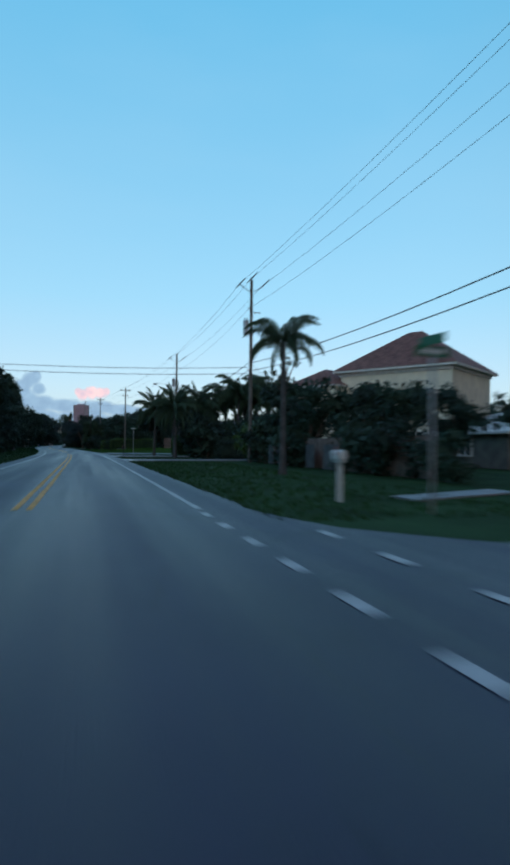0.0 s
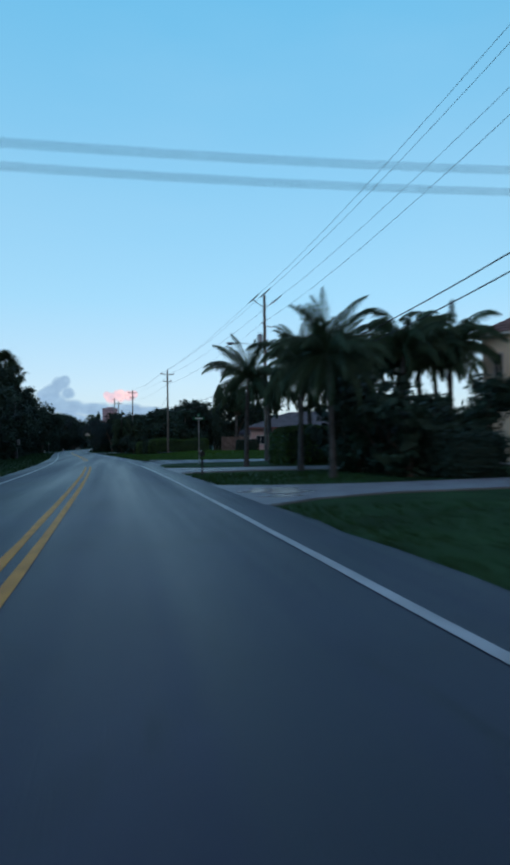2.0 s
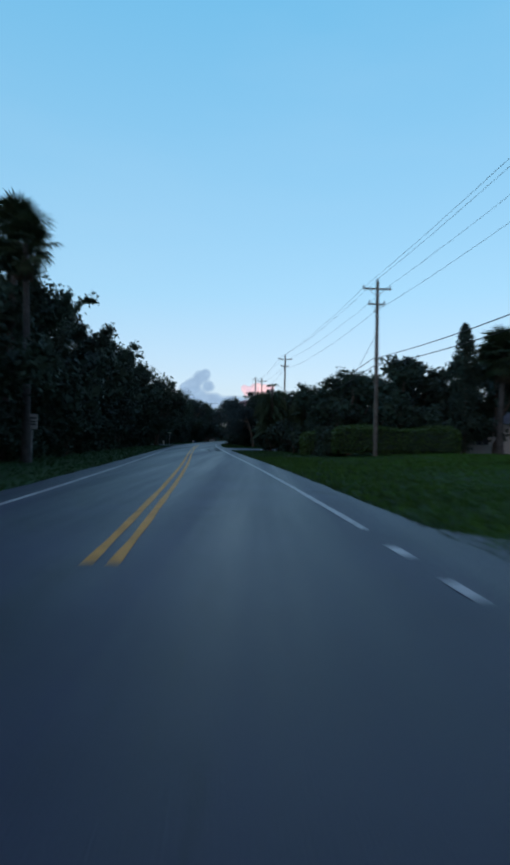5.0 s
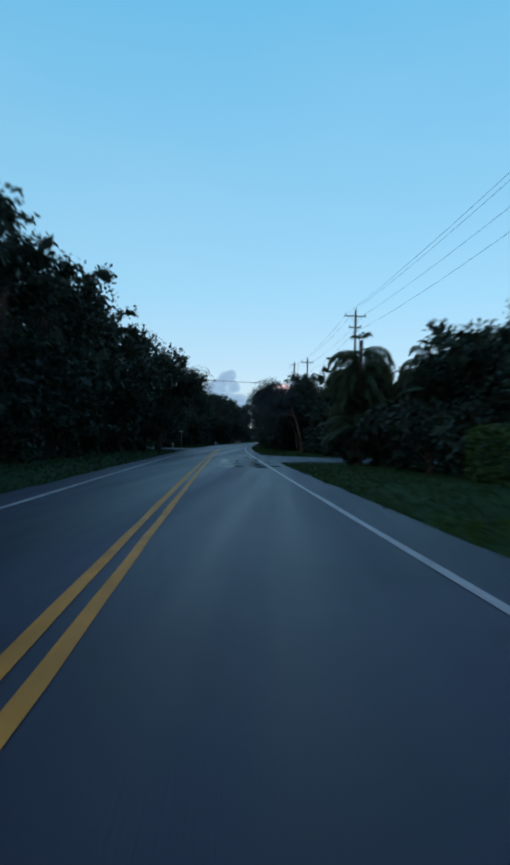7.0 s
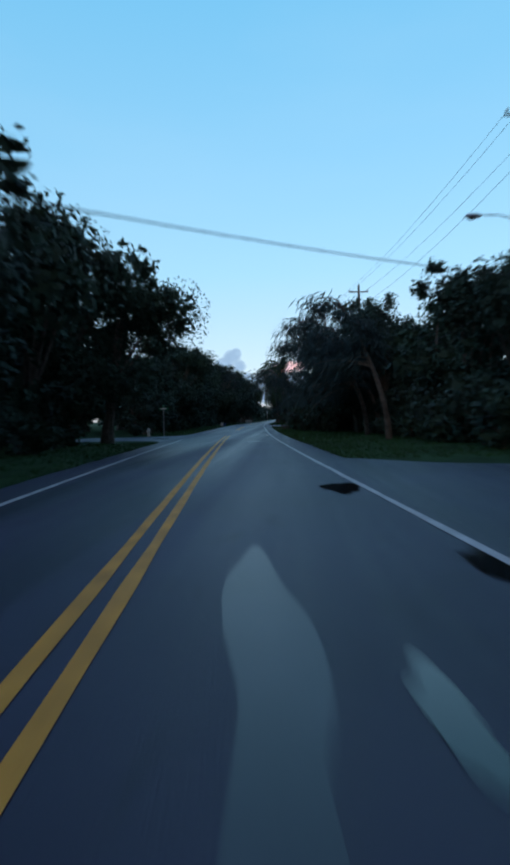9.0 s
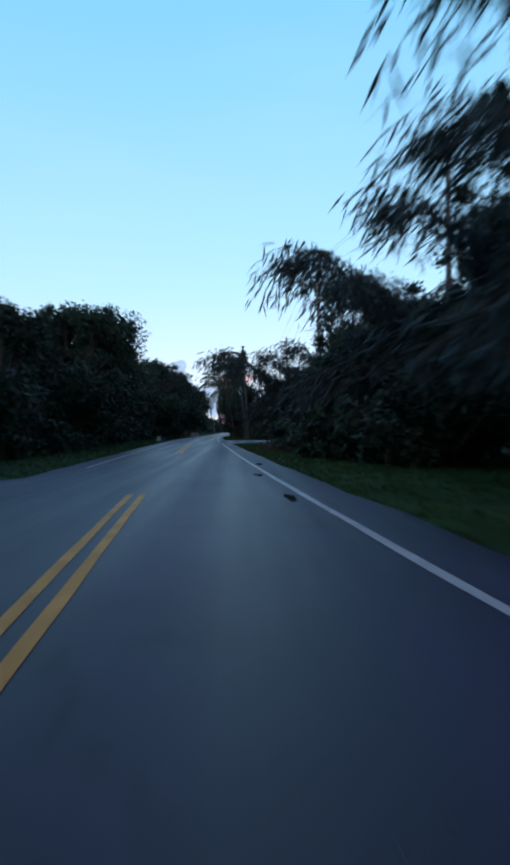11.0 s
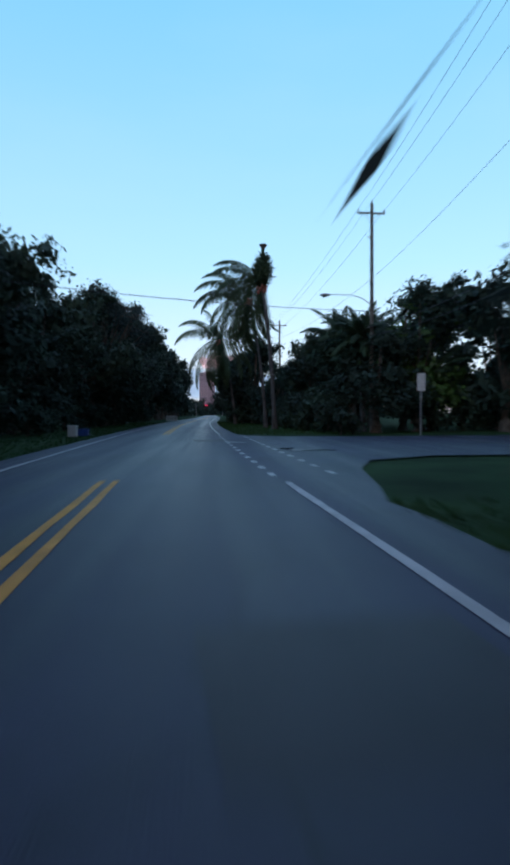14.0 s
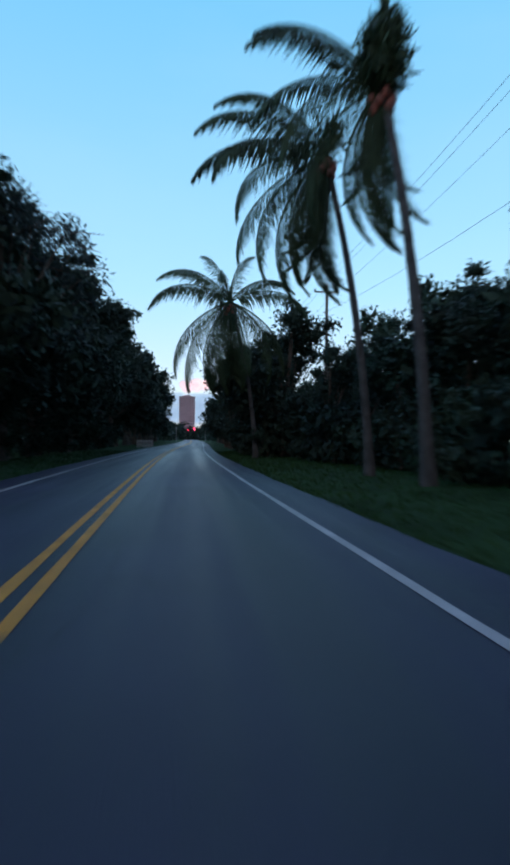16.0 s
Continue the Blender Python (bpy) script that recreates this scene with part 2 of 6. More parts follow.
TOWER_WALL = mat("salmon_tower_wall", (0.7, 0.52, 0.62), 0.8, scale=0.02, vary=0.1, bump=0)
PALE_WALL = mat("pale_tower_wall", (0.6, 0.58, 0.57), 0.8, scale=0.02, vary=0.1, bump=0)


# ---- the road's line: y runs ahead, u is metres to the right of the road's middle ----
LINE_Y = np.arange(-120.0, 2000.0, 1.0)
BENDS_Y = (-20, 0, 20, 40, 60, 80, 100, 120, 140, 160, 180, 200, 220, 240, 260, 280, 300, 340, 400, 500)
BENDS = (-0.0001, 0.0000, 0.0052, 0.0065, 0.0223, 0.0560, 0.0802, 0.0966, 0.0900, 0.0866, 0.0740, 0.0549, 0.0420, 0.0450, 0.0322, 0.0235, 0.0080, -0.0250, -0.0180, 0.0)
LINE_TURN = np.interp(LINE_Y, BENDS_Y, BENDS)
LINE_X = -np.concatenate([[0], np.cumsum(np.tan(LINE_TURN))[:-1]])
LINE_X -= np.interp(0, LINE_Y, LINE_X)


def mid(y):
    return float(np.interp(y, LINE_Y, LINE_X))


def rise(y, u):
    """The lot of the pink house lies half a metre above the road."""
    def ease(k):
        k = np.clip(k, 0.0, 1.0)
        return k * k * (3 - 2 * k)
    return 0.5 * ease((u - 9) / 11) * ease((y - 94) / 16) * (1 - ease((y - 128) / 12))


def at(y, u, z=0.0):
    return Vector((mid(y) + u, y, z + float(rise(y, u))))


def turn(y):
    return math.degrees(float(np.interp(y, LINE_Y, LINE_TURN)))


# ---- helpers that make meshes ----
def mesh_of(name, verts, faces, material):
    me = bpy.data.meshes.new(name)
    me.from_pydata(verts, [], faces)
    me.materials.append(material)
    return me


def part(name, bm, material, parent=None, label=""):
    """Links a bmesh (or a ready mesh) as one object under a thing or a part."""
    if isinstance(bm, bpy.types.Mesh):
        me = bm
    else:
        me = bpy.data.meshes.new(name)
        bm.normal_update()
        bm.to_mesh(me)
        bm.free()
        me.materials.append(material)
    ob = new(name, me)
    ob.parent = parent
    if label:
        tagged(ob, label)
    return ob


def thing(name, place, label, category, group="", rz=0.0, kind=""):
    e = new(name)
    e.empty_display_size = 0.2
    e.matrix_basis = Matrix.Translation(place) @ Matrix.Rotation(radians(rz), 4, "Z")
    return tagged(e, label, category, group, kind)


def box(bm, c, s, bevel=0.0, rz=0.0):
    r = bmesh.ops.create_cube(bm, size=1.0, matrix=Matrix.Translation(c) @ Matrix.Rotation(radians(rz), 4, "Z") @ Matrix.Diagonal((*s, 1)))
    if bevel:
        es = list({e for v in r["verts"] for e in v.link_edges})
        bmesh.ops.bevel(bm, geom=es, offset=bevel, segments=2, affect="EDGES")
    return bm


def boxed(c, s, bevel=0.0, rz=0.0):
    return box(bmesh.new(), c, s, bevel, rz)


def tube(bm, pts, radii, sides=8, cap=True):
    """A tapered tube along pts."""
    rings = []
    for i, p in enumerate(pts):
        p = Vector(p)
        a = Vector(pts[max(i - 1, 0)])
        b = Vector(pts[min(i + 1, len(pts) - 1)])
        d = (b - a).normalized()
        side = d.cross(Vector((0, 0, 1)))
        side = side.normalized() if side.length > 1e-3 else Vector((1, 0, 0))
        up = side.cross(d)
        rings.append([bm.verts.new(p + (side * math.cos(k * math.tau / sides) + up * math.sin(k * math.tau / sides)) * radii[i]) for k in range(sides)])
    for a, b in zip(rings, rings[1:]):
        for k in range(sides):
            bm.faces.new((a[k], a[(k + 1) % sides], b[(k + 1) % sides], b[k]))
    if cap:
        bm.faces.new(rings[0][::-1])
        bm.faces.new(rings[-1])
    return bm


def tubed(pts, radii, sides=8):
    return tube(bmesh.new(), pts, radii, sides)


def lathe(bm, profile, c=(0, 0, 0), sides=16):
    tube(bm, [(c[0], c[1], c[2] + z) for z, r in profile], [r for z, r in profile], sides)
    return bm


def strip(name, u0, u1, y0, y1, z, material, step=2.0, wobble=0.0, thick=0.0, label="", kind="structure", parent=None):
    """A band that follows the road, from u0 to u1; wobble roughens its edges."""
    n = max(2, int((y1 - y0) / step) + 1)
    verts, faces = [], []
    for i in range(n):
        y = y0 + (y1 - y0) * i / (n - 1)
        wa = wobble * noise.noise((y * 0.7, u0, 3)) if wobble else 0
        wb = wobble * noise.noise((y * 0.7, u1, 9)) if wobble else 0
        verts += [at(y, u0 + wa, z), at(y, u1 + wb, z)]
        if thick:
            verts += [at(y, u0 + wa, z - thick), at(y, u1 + wb, z - thick)]
    w = 4 if thick else 2
    for i in range(n - 1):
        a, b = i * w, (i + 1) * w
        faces.append((a, a + 1, b + 1, b))
        if thick:
            faces += [(a + 2, a, b, b + 2), (a + 1, a + 3, b + 3, b + 1)]
    if thick:
        e = (n - 1) * w
        faces += [(0, 2, 3, 1), (e, e + 1, e + 3, e + 2)]
    ob = new(name, mesh_of(name, verts, faces, material))
    ob.parent = parent
    return tagged(ob, label, kind=kind) if parent is None else ob


def patch(name, outline, z, material, label="", thick=0.0, kind="structure", parent=None):
    """A flat piece of ground given by a few (y, u) corners."""
    bm = bmesh.new()
    f = bm.faces.new([bm.verts.new(at(y, u, z)) for y, u in outline])
    bm.normal_update()
    if f.normal.z < 0:
        f.normal_flip()
    if thick:
        r = bmesh.ops.extrude_face_region(bm, geom=[f])
        bmesh.ops.translate(bm, verts=[v for v in r["geom"] if isinstance(v, bmesh.types.BMVert)], vec=(0, 0, -thick))
        bmesh.ops.recalc_face_normals(bm, faces=bm.faces)
    ob = part(name, bm, material, parent, "" if kind else label)
    return tagged(ob, label, kind=kind) if parent is None else ob


def blob(y, u, ry, ru, seed, n=22, rough=0.3):
    r = random.Random(seed)
    ph = [r.uniform(0, 6.28) for _ in range(4)]
    out = []
    for i in range(n):
        a = math.tau * i / n
        k = 1 + rough * (0.5 * math.sin(2 * a + ph[0]) + 0.35 * math.sin(3 * a + ph[1]) + 0.3 * math.sin(5 * a + ph[2]))
        out.append((y + ry * k * math.cos(a), u + ru * k * math.sin(a)))
    return out


# ---- ground, road, markings ----
def build_ground():
    xs = [-2600, -900, -300, -120, -60] + list(range(-40, 61, 4)) + [90, 160, 400, 1200, 2600]
    ys = [-600, -200, -60] + list(range(-20, 421, 4)) + [500, 700, 1000, 1600, 2600, 3600]
    verts, faces = [], []
    for y in ys:
        for x in xs:
            u = x
            px = (mid(y) if y < 1900 else mid(1900)) + x
            z = -0.045
            if not (-4.4 < u < 4.6):
                z += 0.10 * noise.noise((x * 0.11, y * 0.11, 0)) * min(1, max(0, (abs(u) - 6) / 6)) - 0.02 * (abs(u) < 8)
            verts.append((px, y, z + float(rise(y, u))))
    w = len(xs)
    for j in range(len(ys) - 1):
        for i in range(w - 1):
            a = j * w + i
            faces.append((a, a + 1, a + w + 1, a + w))
    ob = new("ground", mesh_of("ground", verts, faces, GRASS_SOIL))
    tagged(ob, "dark green lawn and verge beside the road", kind="structure")


def build_road():
    strip("road", -3.75, 4.45, -110, 1900, 0.0, ASPHALT, 1.5, 0.16, 0.09, "two-lane asphalt road with a paved shoulder")
    # side streets and driveways
    patch("side_street_1", [(-14, 4.2), (12.5, 4.2), (9.9, 4.7), (8.6, 5.1), (7.7, 5.8), (6.8, 6.6), (5.6, 9), (5.2, 40), (-8, 40), (-8, 9), (-10, 6)], -0.004, ASPHALT, "asphalt side street joining the road")
    patch("side_street_2", [(70.5, 4.2), (73.2, 4.7), (75.2, 5.15), (76.5, 5.9), (77.6, 7.6), (78.4, 10), (78.6, 14), (78.8, 70), (86.5, 70), (86.4, 14), (87.6, 9.0), (89.2, 6.2), (92.4, 4.2)], -0.004, ASPHALT, "asphalt side street with shallow puddles")
    patch("side_street_3", [(149.8, 4.2), (151.7, 4.9), (153.6, 6.5), (154.6, 9.5), (155, 60), (163, 60), (163.5, 11), (165.6, 6.5), (168.5, 4.2)], -0.004, ASPHALT, "narrow asphalt side street between lawns")
    patch("side_street_4", [(240, 4.2), (242.6, 4.9), (246, 5.6), (248.4, 6.6), (249.8, 9), (250.2, 60), (264.2, 60), (264.6, 12), (265.3, 6.5), (267, 5.0), (270, 4.2)], -0.004, ASPHALT, "wide asphalt side street joining the road")
    patch("side_street_5", [(183.5, -3.6), (186.2, -4.4), (187.8, -6.5), (188.2, -50), (195.6, -50), (195.9, -8), (197.5, -5.0), (200, -3.6)], -0.004, ASPHALT, "asphalt side street under trees")
    patch("driveway_1", [(45.6, 4.3), (52.4, 4.3), (51.5, 6.0), (51.2, 9.5), (52.2, 18), (53.2, 26), (48.3, 26), (48.2, 14), (47.8, 8.5), (46.9, 6.0)], 0.006, CONCRETE, "pale concrete driveway", 0.06)
    patch("driveway_2", [(61.2, 4.3), (68.2, 4.3), (67.3, 6.0), (66.8, 9.5), (66.4, 26), (62.4, 26), (62.6, 8), (62.0, 5.8)], 0.006, CONCRETE, "pale concrete driveway", 0.06)
    patch("footpath", [(12.6, 9.0), (13.8, 9.0), (15.6, 13.5), (14.4, 13.5)], 0.0, CONCRETE, "narrow concrete footpath in the lawn", 0.05)
    # resurfaced and sunken patches
    for i, (y0, y1, u0, u1) in enumerate([(259.6, 261.8, 1.7, 3.3), (225.9, 229.8, 2.1, 4.4), (234.5, 236.2, 1.5, 3.2)]):
        patch("road_patch_%d" % (i + 1), [(y0, u0 + 0.1), (y0 + 0.12, u1), (y1, u1 - 0.06), (y1 - 0.15, u0)], 0.005, PATCH, "dark worn patch of asphalt")


def build_damp():
    """Thin films of rain water left on the asphalt."""
    for i, (y, u, ry, ru) in enumerate(((182.7, 1.9, 0.5, 0.65), (259.0, 3.6, 0.7, 0.45), (252.9, 5.6, 0.5, 0.6), (144.7, 1.3, 0.65, 0.4), (148.0, 1.2, 0.7, 0.31), (152.2, 1.15, 2.6, 0.3))):
        patch("damp_patch_%d" % (i + 1), blob(y, u, ry, ru, i + 80, 30, 0.45), 0.0065, DAMP, "thin film of rain water on asphalt")
    for i, (y, u, ry, ru) in enumerate(((49.3, 5.6, 0.9, 1.1), (47.6, 5.3, 0.35, 0.6), (64.6, 6.2, 0.9, 1.3))):
        patch("wet_concrete_%d" % (i + 1), blob(y, u, ry, ru, i + 90, 30, 0.45), 0.0105, WET_CONCRETE, "rain-wet patch of pale concrete")


def build_tar_marks():
    """Small tar repairs across the centre lines."""
    for i, (y, u, ry, ru) in enumerate(((184.9, 0.0, 0.5, 0.11), (181.2, 0.0, 0.75, 0.1), (181.9, 0.06, 0.3, 0.09), (228.0, 0.1, 0.3, 0.12))):
        patch("tar_mark_%d" % (i + 1), blob(y, u, ry, ru, i + 60, 16, 0.5), 0.012, PATCH, "small dark tar repair across a yellow line")


def build_lines():
    def solid(u, w, y0, y1, material, label, name):
        strip(name, u - w / 2, u + w / 2, y0, y1, 0.008, material, 1.5, 0.025, 0, label)
    k = 0
    for y0, y1 in ((12.0, 72.8), (89.0, 194.6), (216.5, 244.0), (269.5, 705)):
        for u in (-0.135, 0.135):
            k += 1
            solid(u, 0.125, y0, y1, YELLOW_LINE, "double yellow centre line", "centre_line_%d" % k)
    for i, (y0, y1) in enumerate(((11.6, 71.6), (91.6, 151.5), (151.5, 243.4), (268.2, 705))):
        solid(3.38, 0.13, y0, y1, WHITE_LINE, "white edge line", "edge_line_right_%d" % (i + 1))
    for i, (y0, y1) in enumerate(((-100, 187.8), (204, 705))):
        solid(-2.8, 0.12, y0, y1, WHITE_LINE, "white edge line", "edge_line_left_%d" % (i + 1))
    # dotted lines across the junctions
    for y0, y1, u, step in ((-6.9, 11.2, 3.34, 1.57), (-5.7, 8.4, 4.63, 1.9), (72.1, 90.5, 3.36, 1.75), (73.9, 84.0, 4.74, 1.7), (244.5, 267.0, 3.29, 1.66), (244.8, 266.0, 4.64, 1.66)):
        e = thing("dotted_line", at(y0, u), "dotted white line across a junction mouth", "road marking", "dotted lines", kind="structure")
        y = y0
        while y < y1:
            d = strip("dash", u - 0.075, u + 0.075, y, y + 0.62, 0.008, WHITE_LINE, 0.3, 0.02, 0, kind="", parent=e)
            d.matrix_parent_inverse = e.matrix_basis.inverted()
            y += step


def build_puddles():
    for i, (y, u, ry, ru) in enumerate(((160.1, 2.95, 0.9, 0.3), (154.4, 3.2, 0.6, 0.2), (151.4, 2.95, 0.5, 0.24), (149.2, 2.84, 0.55, 0.35), (147.3, 2.9, 0.5, 0.33), (145.7, 2.85, 0.6, 0.4),
                                        (144.1, 2.88, 0.5, 0.35), (145.7, 3.68, 0.6, 0.36), (151.9, 1.92, 0.5, 0.14), (148.3, 1.83, 0.35, 0.17), (144.6, 1.85, 0.5, 0.21), (149.7, 3.75, 0.35, 0.22),
                                        (79.0, 5.3, 0.4, 0.6), (86.7, 5.0, 1.35, 0.62), (84.6, 5.45, 0.95, 0.8), (84.9, 7.3, 0.6, 1.0), (80.6, 4.5, 0.5, 0.35),
                                        (190.5, -4.6, 0.6, 0.5), (193.6, 3.05, 0.5, 0.12), (199.4, 3.05, 0.5, 0.1), (205.0, 3.65, 0.6, 0.12), (253.9, 5.15, 0.3, 0.3), (252.7, 6.2, 0.13, 0.6))):
        ob = patch("puddle", blob(y, u, ry, ru, i, 26, 0.42), 0.0074, WATER, kind="x")
        del ob["kind"]
        tagged(ob, "dark shallow puddle on the asphalt", "puddle", "puddles on the road")


build_ground()
build_road()
build_lines()
build_tar_marks()
build_damp()
build_puddles()


# ---- plants ----
def leaf_mesh(name, centres, radii, counts, size, seed, material, hollow=0.55, flat=0.8, heart=0.0, slim=0.24):
    """Many small rhombic leaves round the given clumps, denser towards their skin; heart adds broad sprays inside."""
    r = np.random.RandomState(seed)
    vs = []
    clumps = [(c, rad, n, size, hollow, 1.08) for c, rad, n in zip(centres, radii, counts)]
    if heart:
        clumps += [(c, rad, max(3, int(n * heart)), min(size * 2.6, rad), 0.05, 0.62) for c, rad, n in zip(centres, radii, counts)]
    for c, rad, n, size, hollow, skin in clumps:
        d = r.normal(size=(n, 3))
        d /= np.linalg.norm(d, axis=1)[:, None]
        k = (hollow + (skin - hollow) * r.rand(n) ** 0.7)[:, None]
        p = np.array(c) + d * k * np.array([rad, rad, rad * flat])
        a = r.normal(size=(n, 3)) + np.array([0, 0, -0.35])
        a /= np.linalg.norm(a, axis=1)[:, None]
        b = np.cross(a, d + 0.4 * r.normal(size=(n, 3)))
        b /= np.linalg.norm(b, axis=1)[:, None] + 1e-6
        L = (size * (0.6 + 0.8 * r.rand(n)))[:, None]
        vs.append(np.stack([p - a * L * 0.5, p + b * L * slim, p + a * L * 0.5, p - b * L * slim], 1).reshape(-1, 3))
    v = np.concatenate(vs)
    f = np.arange(len(v)).reshape(-1, 4)
    me = bpy.data.meshes.new(name)
    me.vertices.add(len(v))
    me.vertices.foreach_set("co", v.astype(np.float32).ravel())
    me.loops.add(len(v))
    me.loops.foreach_set("vertex_index", f.ravel().astype(np.int32))
    me.polygons.add(len(f))
    me.polygons.foreach_set("loop_start", (np.arange(len(f)) * 4).astype(np.int32))
    me.update(calc_edges=True)
    me.materials.append(material)
    return me


def bent(a, b, sag, r, n=5):
    a, b = Vector(a), Vector(b)
    out = []
    for i in range(n):
        k = i / (n - 1)
        j = 4 * k * (1 - k)
        out.append(a.lerp(b, k) + Vector((r.uniform(-0.12, 0.12) * j, r.uniform(-0.12, 0.12) * j, sag * j)))
    return out


MADE = {}


def plant(key, build, y, u, rz=0.0, s=1.0, sz=None, z=-0.05):
    """Stands a plant beside the road; the first of a key is built, the next ones are copies."""
    m = Matrix.Translation(at(y, u, z)) @ Matrix.Rotation(radians(rz), 4, "Z") @ Matrix.Diagonal((s, s, sz or s, 1))
    if key not in MADE:
        ob = build()
        MADE[key] = (ob, s, sz or s)
        ob.matrix_basis = m
        return ob
    ob, s0, z0 = MADE[key]
    return copy_thing(ob, m @ Matrix.Diagonal((1 / s0, 1 / s0, 1 / z0, 1)))


def tree(seed, H, R, low, leaves, size, material, label, category="tree", group="roadside trees", clumps=20, name="tree", sparse=False, lean=0.0):
    """A broad-leaved tree: tapered trunk, limbs to each clump, a crown of small leaves."""
    def build():
        r = random.Random(seed)
        e = tagged(new(name), label, category, group)
        bm = bmesh.new()
        fork = low + (H - low) * 0.18
        tr = 0.035 * H * (0.75 if sparse else 1.0)
        tube(bm, bent((0, 0, -0.1), (lean * 0.3, 0, fork), 0, r, 5), [tr * 1.35, tr, tr * 0.85, tr * 0.75, tr * 0.7], 8)
        cs, rs, ns = [], [], []
        for i in range(clumps):
            a = math.tau * (i * 0.618 + r.uniform(-0.05, 0.05))
            hh = low + (H - low) * (0.12 + 0.8 * ((i * 0.37) % 1.0))
            q = (hh - low) / (H - low)
            wide = R * math.sqrt(max(0.08, 1 - (abs(q - 0.42) / 0.62) ** 2.2))
            d = wide * r.uniform(0.35, 0.82) if i % 4 else wide * 0.15
            rad = R * (r.uniform(0.12, 0.24) if sparse else r.uniform(0.27, 0.42))
            c = (math.cos(a) * d + lean * q, math.sin(a) * d, min(hh, H - rad * 0.8))
            cs.append(c)
            rs.append(rad)
            ns.append(int(leaves * (rad / R) ** 2 / (clumps * (0.05 if sparse else 0.12))))
            if not sparse and i % 2:
                ra, rb = a + r.uniform(-0.8, 0.8), R * r.uniform(0.12, 0.2)
                out = wide * r.uniform(0.7, 0.92)
                cs.append((math.cos(ra) * out, math.sin(ra) * out, min(H * r.uniform(0.92, 1.01), hh + r.uniform(0.0, 0.16) * H)))
                rs.append(rb)
                ns.append(int(leaves * (rb / R) ** 2 / (clumps * 0.075)))
            if i % (1 if sparse else 2) == 0:
                tube(bm, bent((lean * 0.25, 0, fork * r.uniform(0.75, 1.0)), c, r.uniform(-0.2, 0.5), r, 5), [tr * 0.42, tr * 0.3, tr * 0.22, tr * 0.14, tr * 0.06], 5)
            if sparse:
                for _ in range(3):
                    q2 = (c[0] + r.uniform(-1, 1) * rad * 1.3, c[1] + r.uniform(-1, 1) * rad * 1.3, c[2] + r.uniform(-0.5, 0.9) * rad)
                    tube(bm, bent(c, q2, 0.1, r, 3), [tr * 0.1, tr * 0.07, tr * 0.03], 4)
        part("trunk", bm, BARK, e)
        part("crown", leaf_mesh("crown", cs, rs, ns, size, seed, material, 0.25 if sparse else 0.5, heart=0 if sparse else 0.22, slim=0.13 if sparse else 0.24), material, e)
        return e
    return build


def weeping(seed, H, lean, R, low, branches, label, per=95, hang=1.0, bow=1.7):
    """A slim tree whose thin branches arch outwards and hang, set with long needle-like sprays."""
    def build():
        r = random.Random(seed)
        g = np.random.RandomState(seed)
        e = tagged(new("feathery_tree"), label, "tree", "feathery trees")
        bm = bmesh.new()

        def stem(k):
            return Vector((lean * k ** bow, 0.25 * math.sin(k * 5 + seed), H * 0.93 * k))
        tr = 0.018 * H
        tube(bm, [stem(k / 8) - Vector((0, 0, 0.1)) for k in range(9)], [tr * (1.25 - 1.1 * k / 8) for k in range(9)], 8)
        quads = []
        for i in range(branches):
            k = low + (1 - low) * ((i * 0.618) % 1.0)
            a = i * 2.4 + r.uniform(-0.3, 0.3)
            out = Vector((math.cos(a), math.sin(a), 0)) + Vector((0.35 * (1 if lean else 0), 0, 0))
            long = R * r.uniform(0.65, 1.1) * (1.0 - 0.45 * max(0.0, (k - 0.6) / 0.4))
            rise, fall = r.uniform(0.35, 0.8), r.uniform(0.5, 1.0) * hang
            base = stem(k)

            def along(s):
                return base + out * long * s + Vector((0, 0, long * (rise * s - fall * s * s)))
            tube(bm, [along(j / 5) for j in range(6)], [tr * 0.3, tr * 0.23, tr * 0.17, tr * 0.12, tr * 0.08, tr * 0.04], 5)
            n = int(per * long / R)
            s = 0.25 + 0.8 * g.rand(n) ** 0.75
            p = np.array(base) + np.outer(s, np.array(out)) * long
            p[:, 2] += long * (rise * s - fall * s * s)
            # each branch carries several bunches, with gaps of sky between them
            p += np.repeat(g.normal(size=(n // 5 + 1, 3)), 5, 0)[:n] * np.array([0.36, 0.36, 0.3])
            p = p[p[:, 2] > 2.6]
            n = len(p)
            if not n:
                continue
            d = np.array(out) * 0.45 + np.array([0, 0, -0.85]) + 0.42 * g.normal(size=(n, 3))
            d /= np.linalg.norm(d, axis=1)[:, None]
            b = np.cross(d, g.normal(size=(n, 3)))
            b /= np.linalg.norm(b, axis=1)[:, None]
            L = (0.45 + 0.5 * g.rand(n))[:, None]
            quads.append(np.stack([p, p + d * L * 0.45 + b * 0.036, p + d * L, p + d * L * 0.45 - b * 0.036], 1).reshape(-1, 3))
        part("trunk", bm, BARK, e)
        v = np.concatenate(quads)
        me = mesh_of("crown", v.tolist(), np.arange(len(v)).reshape(-1, 4).tolist(), LEAF_FINE)
        part("crown", me, None, e)
        return e
    return build


